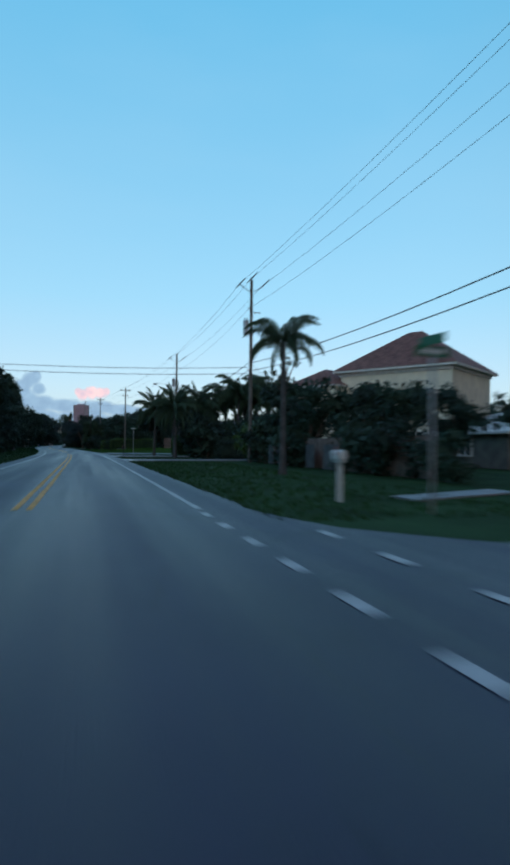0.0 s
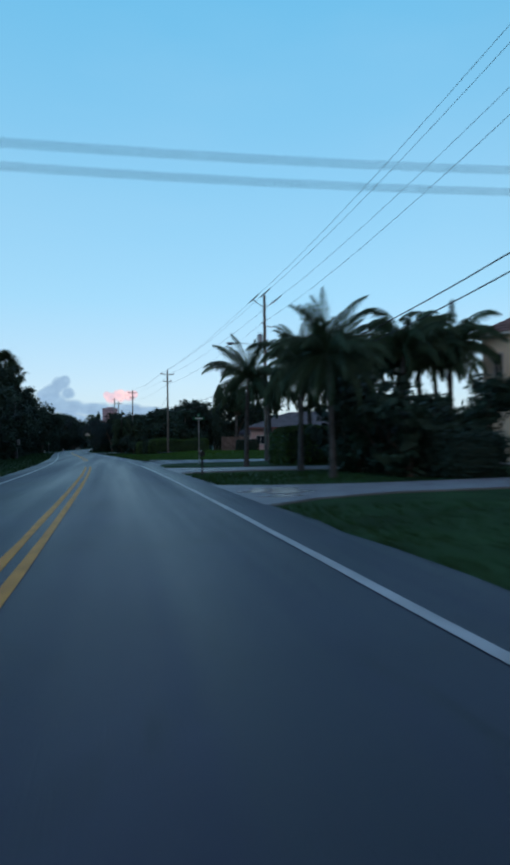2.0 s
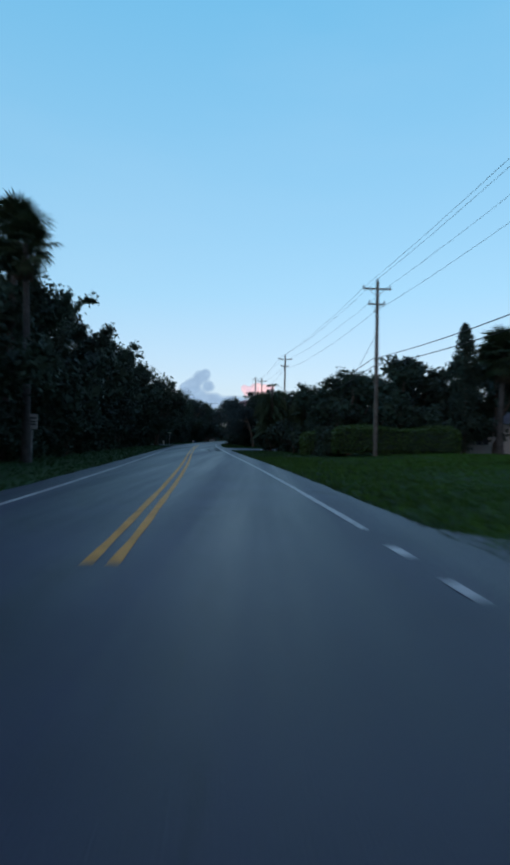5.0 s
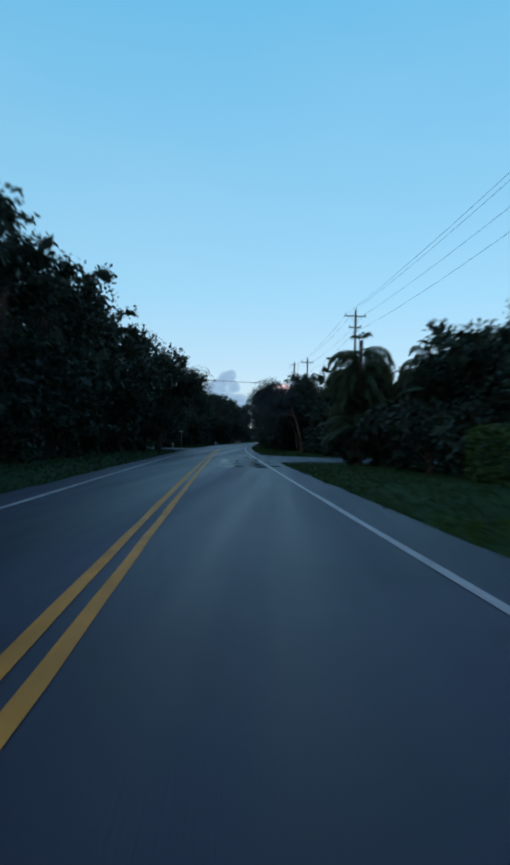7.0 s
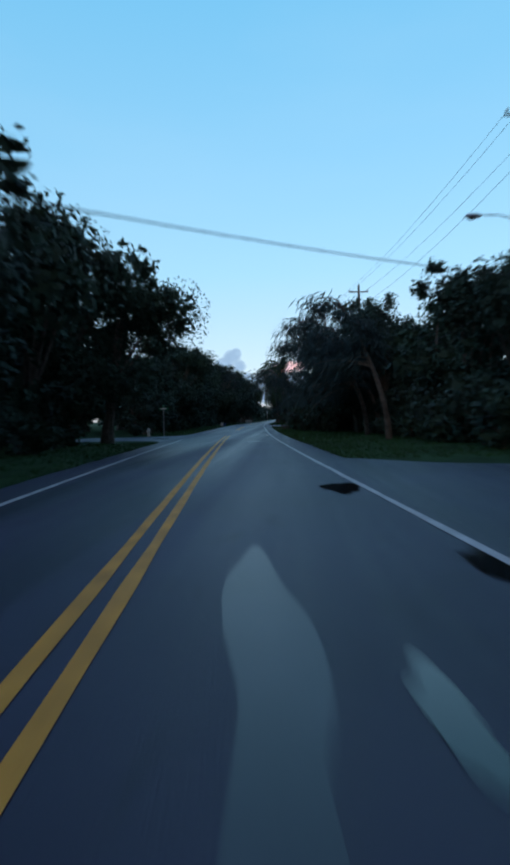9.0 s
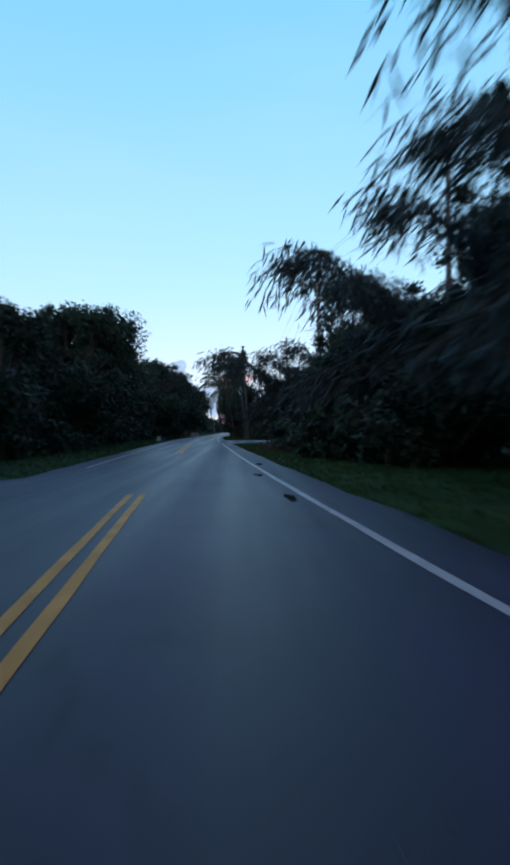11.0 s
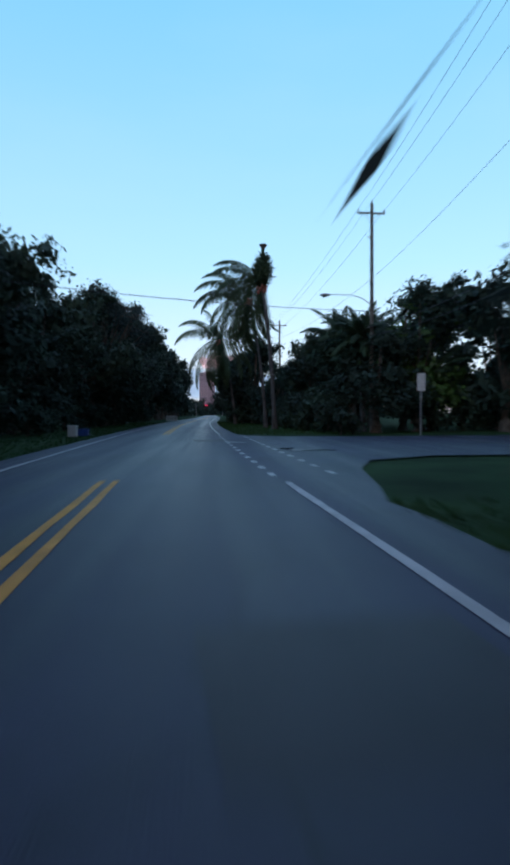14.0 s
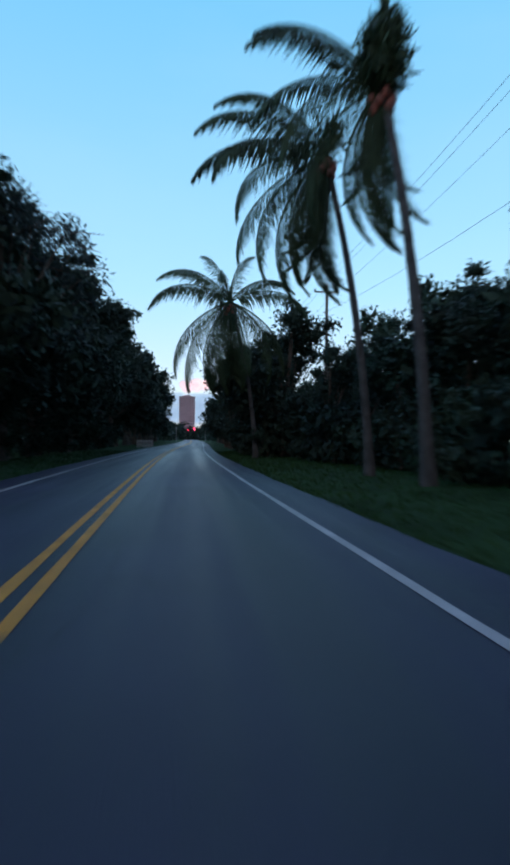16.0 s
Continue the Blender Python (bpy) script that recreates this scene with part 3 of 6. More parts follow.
BROAD = "dark green broad-leaved tree in the roadside belt"
VARIANTS = [
    tree(11, 13.0, 5.6, 2.2, 3050, 0.39, LEAF, BROAD, clumps=24),
    tree(12, 13.0, 5.2, 1.8, 3050, 0.38, LEAF_DARK, BROAD, clumps=26),
    tree(13, 13.0, 6.0, 2.6, 3200, 0.4, LEAF, BROAD, clumps=28),
    tree(14, 13.0, 4.6, 1.2, 2850, 0.37, LEAF_DARK, BROAD, clumps=22),
]
BACK = [
    tree(15, 13.0, 5.6, 1.6, 1150, 0.68, LEAF_DARK, "dark tree behind the roadside belt", clumps=22, group="trees further back"),
    tree(16, 13.0, 5.2, 1.2, 1150, 0.66, LEAF_DARK, "dark tree behind the roadside belt", clumps=24, group="trees further back"),
]
FINE = tree(46, 13.0, 5.2, 1.4, 9000, 0.23, LEAF_DARK, BROAD, clumps=28)
SPARSE = [
    tree(21, 14.0, 6.0, 4.3, 14000, 0.33, LEAF_FINE, "tall open feathery tree with bare twigs showing", clumps=52, name="feathery_tree", sparse=True, group="feathery trees"),
]
SHRUB = [
    tree(31, 3.4, 2.4, 0.1, 640, 0.3, LEAF_DARK, "dense dark shrub reaching the ground", "shrub", "roadside shrubs", 14, "shrub"),
    tree(32, 3.0, 2.2, 0.1, 620, 0.29, LEAF, "dense dark shrub reaching the ground", "shrub", "roadside shrubs", 13, "shrub"),
]


def frond_mesh(name, length, start, fall, pairs, leaf, hang, material, seed, width=0.05):
    """A feather palm leaf along +x: a tapered rachis that bends over, with drooping leaflets in pairs."""
    r = random.Random(seed)
    pts, p, ang = [], Vector((0, 0, 0)), radians(start)
    n = 12
    for i in range(n + 1):
        pts.append(p.copy())
        p = p + Vector((math.cos(ang), 0, math.sin(ang))) * (length / n)
        ang -= radians(fall) / n * (0.5 + 1.0 * i / n)
    bm = bmesh.new()
    tube(bm, pts, [0.045 * (1 - 0.9 * i / n) + 0.004 for i in range(n + 1)], 4)
    for i in range(pairs):
        k = 0.1 + 0.9 * i / (pairs - 1)
        j = min(int(k * n), n - 1)
        base = pts[j].lerp(pts[j + 1], k * n - j)
        ax = (pts[j + 1] - pts[j]).normalized()
        ll = leaf * (math.sin(math.pi * min(1, 0.18 + 0.80 * k)) ** 0.6) * r.uniform(0.7, 1.15)
        for sgn in (-1, 1):
            d = (Vector((0, sgn, 0)) * (1 - 0.55 * hang) + ax * (0.45 + 0.3 * k) + Vector((0, 0, -hang * r.uniform(0.8, 1.2)))).normalized()
            d2 = (d + Vector((0, 0, -0.55 * hang - 0.15))).normalized()
            s = ax.cross(d).cross(d).normalized() * width * 0.5
            m1 = base + d * ll * 0.5
            tip = m1 + d2 * ll * 0.5
            a, b, c, e = (bm.verts.new(q) for q in (base - s * 0.5, base + s * 0.5, m1 + s, m1 - s))
            bm.faces.new((a, b, c, e))
            bm.faces.new((e, c, bm.verts.new(tip)))
    me = bpy.data.meshes.new(name)
    bm.to_mesh(me)
    bm.free()
    me.materials.append(material)
    return me


FROND_UP = frond_mesh("frond_up", 4.2, 30, 75, 56, 0.95, 0.75, PALM_LEAF, 1, 0.042)
FROND_MID = frond_mesh("frond_mid", 4.6, 25, 110, 58, 1.05, 0.95, PALM_LEAF, 2, 0.054)
FROND_HANG = frond_mesh("frond_hang", 4.9, 5, 95, 58, 1.1, 0.9, PALM_LEAF, 3, 0.036)
FROND_QUEEN = frond_mesh("frond_queen", 3.0, 45, 130, 42, 0.7, 1.0, PALM_LEAF, 4, 0.05)
FROND_DATE = frond_mesh("frond_date", 3.0, 40, 75, 42, 0.6, 0.45, PALM_LEAF, 5, 0.058)
FROND_DEAD = frond_mesh("frond_dead", 2.8, -35, 60, 30, 0.7, 0.9, DEAD_LEAF, 6, 0.08)


def fan_mesh(name, seed, material, radius=0.95):
    """A fan palm leaf: stalk and a round pleated blade with split drooping tips."""
    r = random.Random(seed)
    bm = bmesh.new()
    tube(bm, [(0, 0, 0), (0.6, 0, 0.12), (1.15, 0, 0.1)], [0.03, 0.022, 0.018], 4)
    n = 26
    for i in range(n):
        a = radians(-150 + 300 * i / (n - 1))
        w = radians(300 / n * 0.42)
        ll = radius * r.uniform(0.85, 1.1)
        o = Vector((1.15, 0, 0.1))
        p1 = o + Vector((math.cos(a - w), math.sin(a - w), 0)) * ll * 0.6
        p2 = o + Vector((math.cos(a + w), math.sin(a + w), 0.06)) * ll * 0.6
        tip = o + Vector((math.cos(a) * ll, math.sin(a) * ll, -0.3 * ll))
        v = [bm.verts.new(q) for q in (o, p1, p2, tip)]
        bm.faces.new(v[:3])
        bm.faces.new((v[1], v[3], v[2]))
    me = bpy.data.meshes.new(name)
    bm.to_mesh(me)
    bm.free()
    me.materials.append(material)
    return me


FAN = fan_mesh("fan", 1, PALM_LEAF)
FAN_DEAD = fan_mesh("fan_dead", 2, DEAD_LEAF, 0.8)


def trunk_bm(pts, r0, r1, rings=True, sides=10):
    bm = bmesh.new()
    n = 26
    q, radii = [], []
    for i in range(n + 1):
        k = i / n
        a, b, c = (Vector(p) for p in pts)
        q.append(a * (1 - k) ** 2 + b * 2 * k * (1 - k) + c * k * k)
        flare = 1 + 0.55 * math.exp(-k * 16)
        radii.append((r0 + (r1 - r0) * k) * flare * (1 + (0.06 if i % 2 else 0) * rings))
    tube(bm, q, radii, sides)
    return bm, q[-1]


def palm(seed, H, lean, kind, label, count=20, group="palms", name="palm_tree", thick=0.16, wind=0.0, tuft=0, spear=2.5, blown=(), short=1.0):
    """A palm; lean is how far the head stands from the foot (x, y)."""
    def build():
        r = random.Random(seed)
        e = tagged(new(name), label, "palm tree", group)
        bm, head = trunk_bm([(0, 0, -0.1), (lean[0] * 0.2, lean[1] * 0.2, H * 0.55), (lean[0], lean[1], H)], thick * 1.15, thick * 0.72)
        part("trunk", bm, PALM_BARK, e)

        def leaf(me, az, pitch, s, nm="frond", drop=0.0):
            f = part(nm, me, None, e)
            f.matrix_basis = Matrix.Translation(head + Vector((0, 0, -drop))) @ Matrix.Rotation(az, 4, "Z") @ Matrix.Rotation(-pitch, 4, "Y") @ Matrix.Rotation(r.uniform(-0.25, 0.25), 4, "X") @ Matrix.Scale(s, 4)
        for deg, pitch, me, size in blown:
            leaf(me, radians(deg + r.uniform(-5, 5)), radians(pitch), size * short)
        for i in range(0 if blown else count):
            az = i * 2.39996 + r.uniform(-0.2, 0.2)
            k = i / (count - 1)
            lee = math.cos(az - math.pi)
            az += wind * math.sin(math.pi - az) * 0.9
            if kind == "coconut":
                me = FROND_UP if k < 0.25 else FROND_MID if k < 0.55 else FROND_HANG
                lee_side = wind > 0 and lee < -0.1
                leaf(FROND_HANG if lee_side else me, az, radians(-62 + r.uniform(-8, 8) if lee_side else (46, 14, -12)[0 if k < 0.25 else 1 if k < 0.55 else 2] + r.uniform(-14, 14)), r.uniform(0.5, 0.75) if lee_side else r.uniform(0.88, 1.12) * short)
            elif kind == "queen":
                leaf(FROND_QUEEN, az, radians(35 - 75 * k + r.uniform(-8, 8)), r.uniform(0.85, 1.1) * short)
            elif kind == "date":
                leaf(FROND_DATE, az, radians(40 - 85 * k + r.uniform(-8, 8)), r.uniform(0.9, 1.1))
            elif kind == "fan":
                leaf(FAN, az, radians(75 - 125 * k + r.uniform(-12, 12)), r.uniform(0.85, 1.15), drop=0.5 * k)
            elif kind == "worn":
                if k < 0.1:
                    leaf(FROND_QUEEN, az, radians(10 + r.uniform(-15, 15)), 0.3, drop=-0.1)
                else:
                    dead = i % 4 == 0
                    leaf(FROND_DEAD if dead else FROND_QUEEN, az, radians((-30 if dead else -14) - 30 * k + r.uniform(-12, 12)), 0.76 + 0.3 * k + r.uniform(-0.08, 0.08), "dead_frond" if dead else "frond", drop=0.1 + 4.4 * k)
        if kind == "fan":
            for i in range(10):
                leaf(FAN_DEAD, i * 2.4, radians(-75), 0.8, "dead_frond", 0.7)
        if kind == "coconut":
            if wind:
                one = bmesh.new()
                bmesh.ops.create_icosphere(one, subdivisions=2, radius=0.15, matrix=Matrix.Diagonal((1, 1, 1.25, 1)))
                nut = part("coconut", one, COCONUT, e, "orange-brown coconut under the crown")
                for i in range(13):
                    a = i * 2.4
                    o = nut if i == 0 else part("coconut", nut.data, None, e)
                    o.matrix_basis = Matrix.Translation(head + Vector((math.cos(a) * 0.36, math.sin(a) * 0.36, -0.3 - 0.05 * i)))
            if tuft:
                cs = [(head.x + 0.05 * k, head.y, head.z + 0.15 + spear * 0.15 * k) for k in range(5)]
                part("young_leaves", leaf_mesh("young_leaves", cs, [0.75, 0.95, 0.95, 0.8, 0.55], [tuft * n for n in (7, 12, 12, 9, 5)], 0.62, seed, PALM_LEAF, 0.1, 1.0, slim=0.08), PALM_LEAF, e, "shaggy tuft of young leaves round the spear")
            if wind:
                sp, _ = trunk_bm([(head.x, head.y, head.z), (head.x, head.y, head.z + spear * 0.5), (head.x + 0.15, head.y, head.z + spear)], 0.16, 0.15 if spear > 3 else 0.05, False, 8)
                part("spear_leaf", sp, PALM_LEAF, e, "unopened upright spear leaf")
                if spear > 3:
                    part("broken_crown", lathe(bmesh.new(), [(0, 0.14), (0.2, 0.22), (0.34, 0.36), (0.42, 0.34), (0.42, 0.02)], (head.x + 0.15, head.y, head.z + spear - 0.3), 12), PALM_BARK, e, "flared ragged stub at the top")
        return e
    return build


def hedge(y0, y1, u0, u1, h, label, material=HEDGE_LEAF, per=150, size=0.17):
    """A clipped hedge: a leafy box round a solid core in the dark leaf colour."""
    r = np.random.RandomState(int(y0 * 7 + u0))
    e = thing("hedge", at((y0 + y1) / 2, (u0 + u1) / 2), label, "hedge", "hedges")
    ly, lu = y1 - y0, u1 - u0
    faces = [(ly * lu, 0), (ly * h, 1), (ly * h, 2), (lu * h, 3), (lu * h, 4)]
    pts = []
    for area, k in faces:
        n = int(area * per)
        a, b = r.rand(n), r.rand(n)
        d = np.abs(r.normal(size=n)) * 0.12 - 0.06 + 0.05 * np.sin(a * 9) * np.sin(b * 7)
        if k == 0:
            p = np.stack([(a - .5) * lu, (b - .5) * ly, h - d], 1)
        elif k < 3:
            p = np.stack([np.where(k == 1, -1, 1) * (lu / 2 - d), (a - .5) * ly, b * h], 1)
        else:
            p = np.stack([(a - .5) * lu, np.where(k == 3, -1, 1) * (ly / 2 - d), b * h], 1)
        pts.append(p)
    p = np.concatenate(pts)
    # rounded shoulders and an uneven skin
    rr = min(0.5, lu * 0.4, h * 0.4)
    q = np.stack([np.clip(p[:, 0], -lu / 2 + rr, lu / 2 - rr), np.clip(p[:, 1], -ly / 2 + rr, ly / 2 - rr), np.minimum(p[:, 2], h - rr)], 1)
    d = p - q
    far = np.linalg.norm(d, axis=1)[:, None] + 1e-6
    p = q + d * np.minimum(1.0, rr / far)
    p[:, 2] *= 1 + 0.07 * np.sin(p[:, 1] * 1.3 + u0) * np.sin(p[:, 0] * 1.1 + y0) + 0.04 * np.sin(p[:, 1] * 3.1) - 0.02
    part("leaves", leaf_mesh("hedge_leaves", p, [0.06] * len(p), [1] * len(p), size, int(u0 * 3 + y0), material, 0.2, 1.0), material, e)
    # plain solid box behind the leaves, closes the gaps between them
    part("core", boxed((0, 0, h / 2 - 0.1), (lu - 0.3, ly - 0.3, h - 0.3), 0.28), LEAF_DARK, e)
    return e


def build_left_trees():
    r = random.Random(5)

    def height(y):
        return float(np.interp(y, [-30, 55, 62, 95, 104, 115, 130, 145, 158, 170, 186, 200.5, 212, 222, 236, 247, 258, 262, 268, 282, 290, 298, 330, 460],
                               [9, 9, 9.5, 9.6, 9.8, 10.6, 13.2, 12.5, 12.8, 13.8, 15.4, 7.8, 8.2, 10.6, 13, 12.5, 13, 12.3, 12.8, 13.6, 14.5, 16.5, 17.5, 18]))
    y, i = -18.0, 0
    while y < 470:
        h = height(y)
        if not (185.5 < y < 200.5):
            s = h / 13.0 * r.uniform(0.88, 1.07)
            over = 2.0 if 320 < y < 430 else 1.6 if 222 < y < 242 else 2.8 if 288 < y < 318 else 1.8 if 174 < y < 186 else 1.3 if 160 < y < 170 else 0
            far = y > 345 or y < -8
            plant("back%d" % (i % 2) if far else "belt%d" % (i % 4), BACK[i % 2] if far else VARIANTS[i % 4], y, -6.4 - 5.2 * min(s, 1.15) * 0.95 + over + r.uniform(-0.7, 0.5), r.uniform(0, 360), min(s, 1.2), s)
        y += 5.6 * r.uniform(0.85, 1.15) * (1.5 if y > 330 else 1)
        i += 1
    plant("overhang", tree(43, 10.2, 5.4, 2.4, 17000, 0.2, LEAF, "spreading tree that overhangs the road at a side street", clumps=34, group="corner trees", lean=1.2), 184.6, -7.1, 0)
    plant("verge_tree", tree(45, 10.9, 4.7, 3.2, 9000, 0.22, LEAF, "tree leaning over the verge towards the road", clumps=28, group="corner trees", lean=2.2), 227.5, -8.7, 0, 0.94, 1.02)
    plant("verge_tree", None, 240.0, -9.8, 10, 0.88, 1.0)
    y, i = -15.0, 0
    while y < 470:
        h = height(y) * r.uniform(0.9, 1.08)
        plant("back%d" % (i % 2), BACK[i % 2], y, -20 + r.uniform(-2.5, 2), r.uniform(0, 360), 1.2, h / 13.0)
        y += 9.0 * r.uniform(0.8, 1.2)
        i += 1
    y = -12.0
    while y < 350:
        if not (184.5 < y < 200.5):
            s = r.uniform(0.75, 1.15)
            plant("under%d" % (i % 2), SHRUB[i % 2], y, -8.0 - 0.9 * s + r.uniform(-0.7, 0.5), r.uniform(0, 360), s)
        y += 3.9 * r.uniform(0.8, 1.2) * (1.5 if y > 330 else 1)
        i += 1


def build_right_trees():
    r = random.Random(9)
    i = 0
    # (from, to, u of the crown's middle, height, step)
    for y0, y1, u, h, step in ((131, 139, 17.5, 7.5, 4.5), (138, 146, 14.8, 8.0, 4.0), (146, 152, 14.5, 7.0, 4.5), (168, 184, 15.5, 9.0, 5.0), (184, 200, 15.0, 10.0, 5.0), (195, 202.5, 12.4, 10.6, 3.4), (203.5, 215, 10.8, 6.4, 3.4), (203, 214, 15.5, 9.5, 4.5), (215, 228, 12.4, 9.2, 4.2), (228, 234.5, 13.0, 8.6, 3.4), (236.5, 238, 15.0, 9.0, 4.0), (239.5, 242, 18.0, 10.2, 4.0), (246.3, 247.0, 12.8, 7.0, 4.0), (243, 248.5, 15.6, 8.6, 4.6),
                               (272.5, 300, 17.6, 10.5, 4.8), (271.5, 296, 13.6, 7.2, 4.2), (300, 345, 17.0, 10.0, 5.5), (345, 470, 9.6, 11.0, 8.0),
                               (136, 152, 27, 10.0, 6.0), (168, 200, 25, 11.0, 6.5), (204, 246, 23, 12.0, 6.5), (269, 430, 27, 11.0, 11.0)):
        y = y0
        while y < y1:
            s = h / 13.0 * r.uniform(0.92, 1.08)
            if u > 20 or y > 345:
                plant("back%d" % (i % 2), BACK[i % 2], y, u + r.uniform(-1.2, 1.2), r.uniform(0, 360), max(s, 0.8), s)
            else:
                near = 190 < y < 236 and u < 13
                plant("fine" if near else "belt%d" % (i % 4), FINE if near else VARIANTS[i % 4], y, u + r.uniform(-0.7, 0.7), r.uniform(0, 360), max(s, 0.72), s)
            y += step * r.uniform(0.85, 1.15)
            i += 1
    # undergrowth along the front of the belts
    for y0, y1, u in ((140, 151, 10.4), (169, 201, 11.6), (202.5, 222, 7.6), (203, 222, 9.4), (190, 203, 13.6), (222, 231, 9.6), (243.5, 248.5, 12.2), (206, 246, 16.5), (170, 200, 18), (269, 298, 10.8), (298, 330, 10.0), (306, 330, 7.4)):
        y = y0
        while y < y1:
            s = r.uniform(0.7, 1.05)
            plant("under%d" % (i % 2), SHRUB[i % 2], y, u + r.uniform(-0.4, 0.6), r.uniform(0, 360), s)
            y += 2.6 * r.uniform(0.8, 1.2)
            i += 1
    for y, u, s in ((151.0, 8.9, 0.75), (152.4, 10.6, 0.85), (149.8, 10.2, 0.8), (54.5, 12.6, 1.2), (57.0, 13.0, 1.4), (59.3, 12.6, 1.2), (62.5, 14.0, 1.2), (246.5, 14.0, 1.2)):
        plant("under%d" % (i % 2), SHRUB[i % 2], y, u, r.uniform(0, 360), s)
        i += 1
    # trees behind the two houses and beyond the side street
    for y, u, h in ((270, 22.6, 10.5), (267.5, 31, 11), (268.5, 40, 11), (150, 35, 12), (153, 41, 12.4), (151, 48, 12), (154, 56, 11), (152, 64, 11), (150, 73, 11), (146, 24, 10.2), (138.5, 19.6, 9.6), (141.5, 22.4, 10.2), (10, 46, 9), (22, 50, 9), (34, 46, 9), (4, 56, 9), (92, 60, 9), (40, 48, 8), (76, 52, 8), (96, 66, 9)):
        plant("back%d" % (i % 2), BACK[i % 2], y, u, r.uniform(0, 360), h / 13.0 * 1.1, h / 13.0)
        i += 1
    for y, u, h in ((10, 24, 5.6), (15, 23.5, 5.2), (8, 30, 6.0), (20, 28, 5.6), (14, 34, 6.4), (22, 16.5, 4.2), (26, 15.4, 4.6), (30, 16.5, 5.0), (34.5, 15.0, 5.6), (38.5, 15.4, 6.2), (42.0, 16.2, 5.6), (29, 20, 5.2), (36, 20, 6.0), (18, 18, 4.4), (12, 19, 4.6), (44.5, 15.6, 3.6),
                    (54.5, 16.2, 4.3), (57.5, 18, 4.6), (60, 17.5, 4.0), (55, 21, 4.5), (66.5, 18.0, 4.6), (67.2, 20.6, 4.8), (84, 30, 3.0)):
        plant("yard%d" % (i % 2), VARIANTS_YARD[i % 2], y, u, r.uniform(0, 360), h / 5.0, h / 5.0)
        i += 1
    w = "slim feathery tree with drooping needle sprays leaning over the verge"
    plant("weeping_a", weeping(24, 9.4, 3.7, 3.1, 0.4, 64, w, 95, 1.25), 205.8, 10.3, 178, 1.0, 1.0)
    plant("weeping_a", None, 207.0, 12.6, 150, 1.05, 0.98)
    plant("weeping_a", None, 191.0, 10.2, 190, 1.0, 0.94)
    plant("weeping_a", None, 193.4, 11.6, 160, 1.0, 0.96)
    plant("weeping_b", weeping(25, 9.4, 2.8, 2.5, 0.5, 38, w), 198.5, 10.8, 170, 1.0, 0.93)
    plant("weeping_b", None, 223.0, 11.2, 168, 0.9, 0.86)
    plant("weeping_b", None, 183.4, 9.8, 172, 1.0, 0.95)
    plant("green_bush", tree(53, 3.4, 1.7, 0.1, 900, 0.24, HEDGE_LEAF, "rounded fresh green shrub beside a utility pole", "shrub", "garden shrubs", 16, "shrub"), 47.5, 14.6, 0, 0.85, 0.95)
    for y, s in ((19.0, 0.7), (21.3, 0.8), (23.6, 0.75), (26.0, 0.7), (33.9, 0.6), (35.4, 0.66), (41.4, 0.62), (43.2, 0.75)):
        plant("under%d" % (i % 2), SHRUB[i % 2], y, 14.2, y * 37.0, s)
        i += 1
    plant("green_bush", None, 50.0, 16.2, 90, 1.1)
    plant("sprig", tree(44, 7.8, 1.5, 4.6, 700, 0.26, LEAF_DARK, "slim open tree rising over a hedge", clumps=14, group="garden trees", name="garden_tree", sparse=True), 38.0, 14.5, 0)
    plant("weeping_over", weeping(23, 9.2, 6.1, 4.4, 0.3, 100, "feathery tree whose thin drooping branches overhang the road", 84, 1.5, 1.35), 234.0, 10.6, 168)
    plant("weeping_b", None, 231.5, 10.2, 172, 0.9, 0.92)
    plant("fine", FINE, 236.2, 7.8, 70, 0.33, 0.46)
    plant("feather0", SPARSE[0], 299.0, -8.5, 30, 1.12)
    plant("bright", tree(41, 11.0, 4.8, 1.0, 3000, 0.38, HEDGE_LEAF, "rounded green tree at the corner of a side street", clumps=22, group="corner trees"), 275.0, 18.6, 0)
    for j, (y, u, s) in enumerate(((273.0, 18.6, 1.0), (272.6, 21.0, 1.15), (273.2, 23.6, 1.2), (272.8, 26.4, 1.25), (274.5, 29.5, 1.3))):
        plant("under%d" % (j % 2), SHRUB[j % 2], y, u, j * 77.0, s)


VARIANTS_YARD = [
    tree(51, 5.0, 2.6, 0.5, 1300, 0.29, LEAF, "leafy garden tree beside a fence", clumps=16, name="garden_tree", group="garden trees"),
    tree(52, 5.0, 2.4, 0.4, 1300, 0.28, LEAF_DARK, "leafy garden tree beside a fence", clumps=16, name="garden_tree", group="garden trees"),
]


def cypress():
    r = random.Random(8)
    e = tagged(new("cypress_tree"), "tall narrow dark cypress behind the houses", "tree")
    part("trunk", tubed([(0, 0, -0.1), (0, 0, 4), (0, 0, 10)], [0.25, 0.18, 0.05], 8), BARK, e)
    cs = [(r.uniform(-.5, .5) * (1 - k / 26), r.uniform(-.5, .5), 1.2 + k * 0.42) for k in range(26)]
    rs = [1.5 * math.sin(math.pi * min(1, 0.22 + 0.78 * (k / 25))) ** 0.7 + 0.35 for k in range(26)]
    part("crown", leaf_mesh("cypress_crown", cs, rs, [260] * 26, 0.34, 77, LEAF_DARK, 0.5), LEAF_DARK, e)
    return e


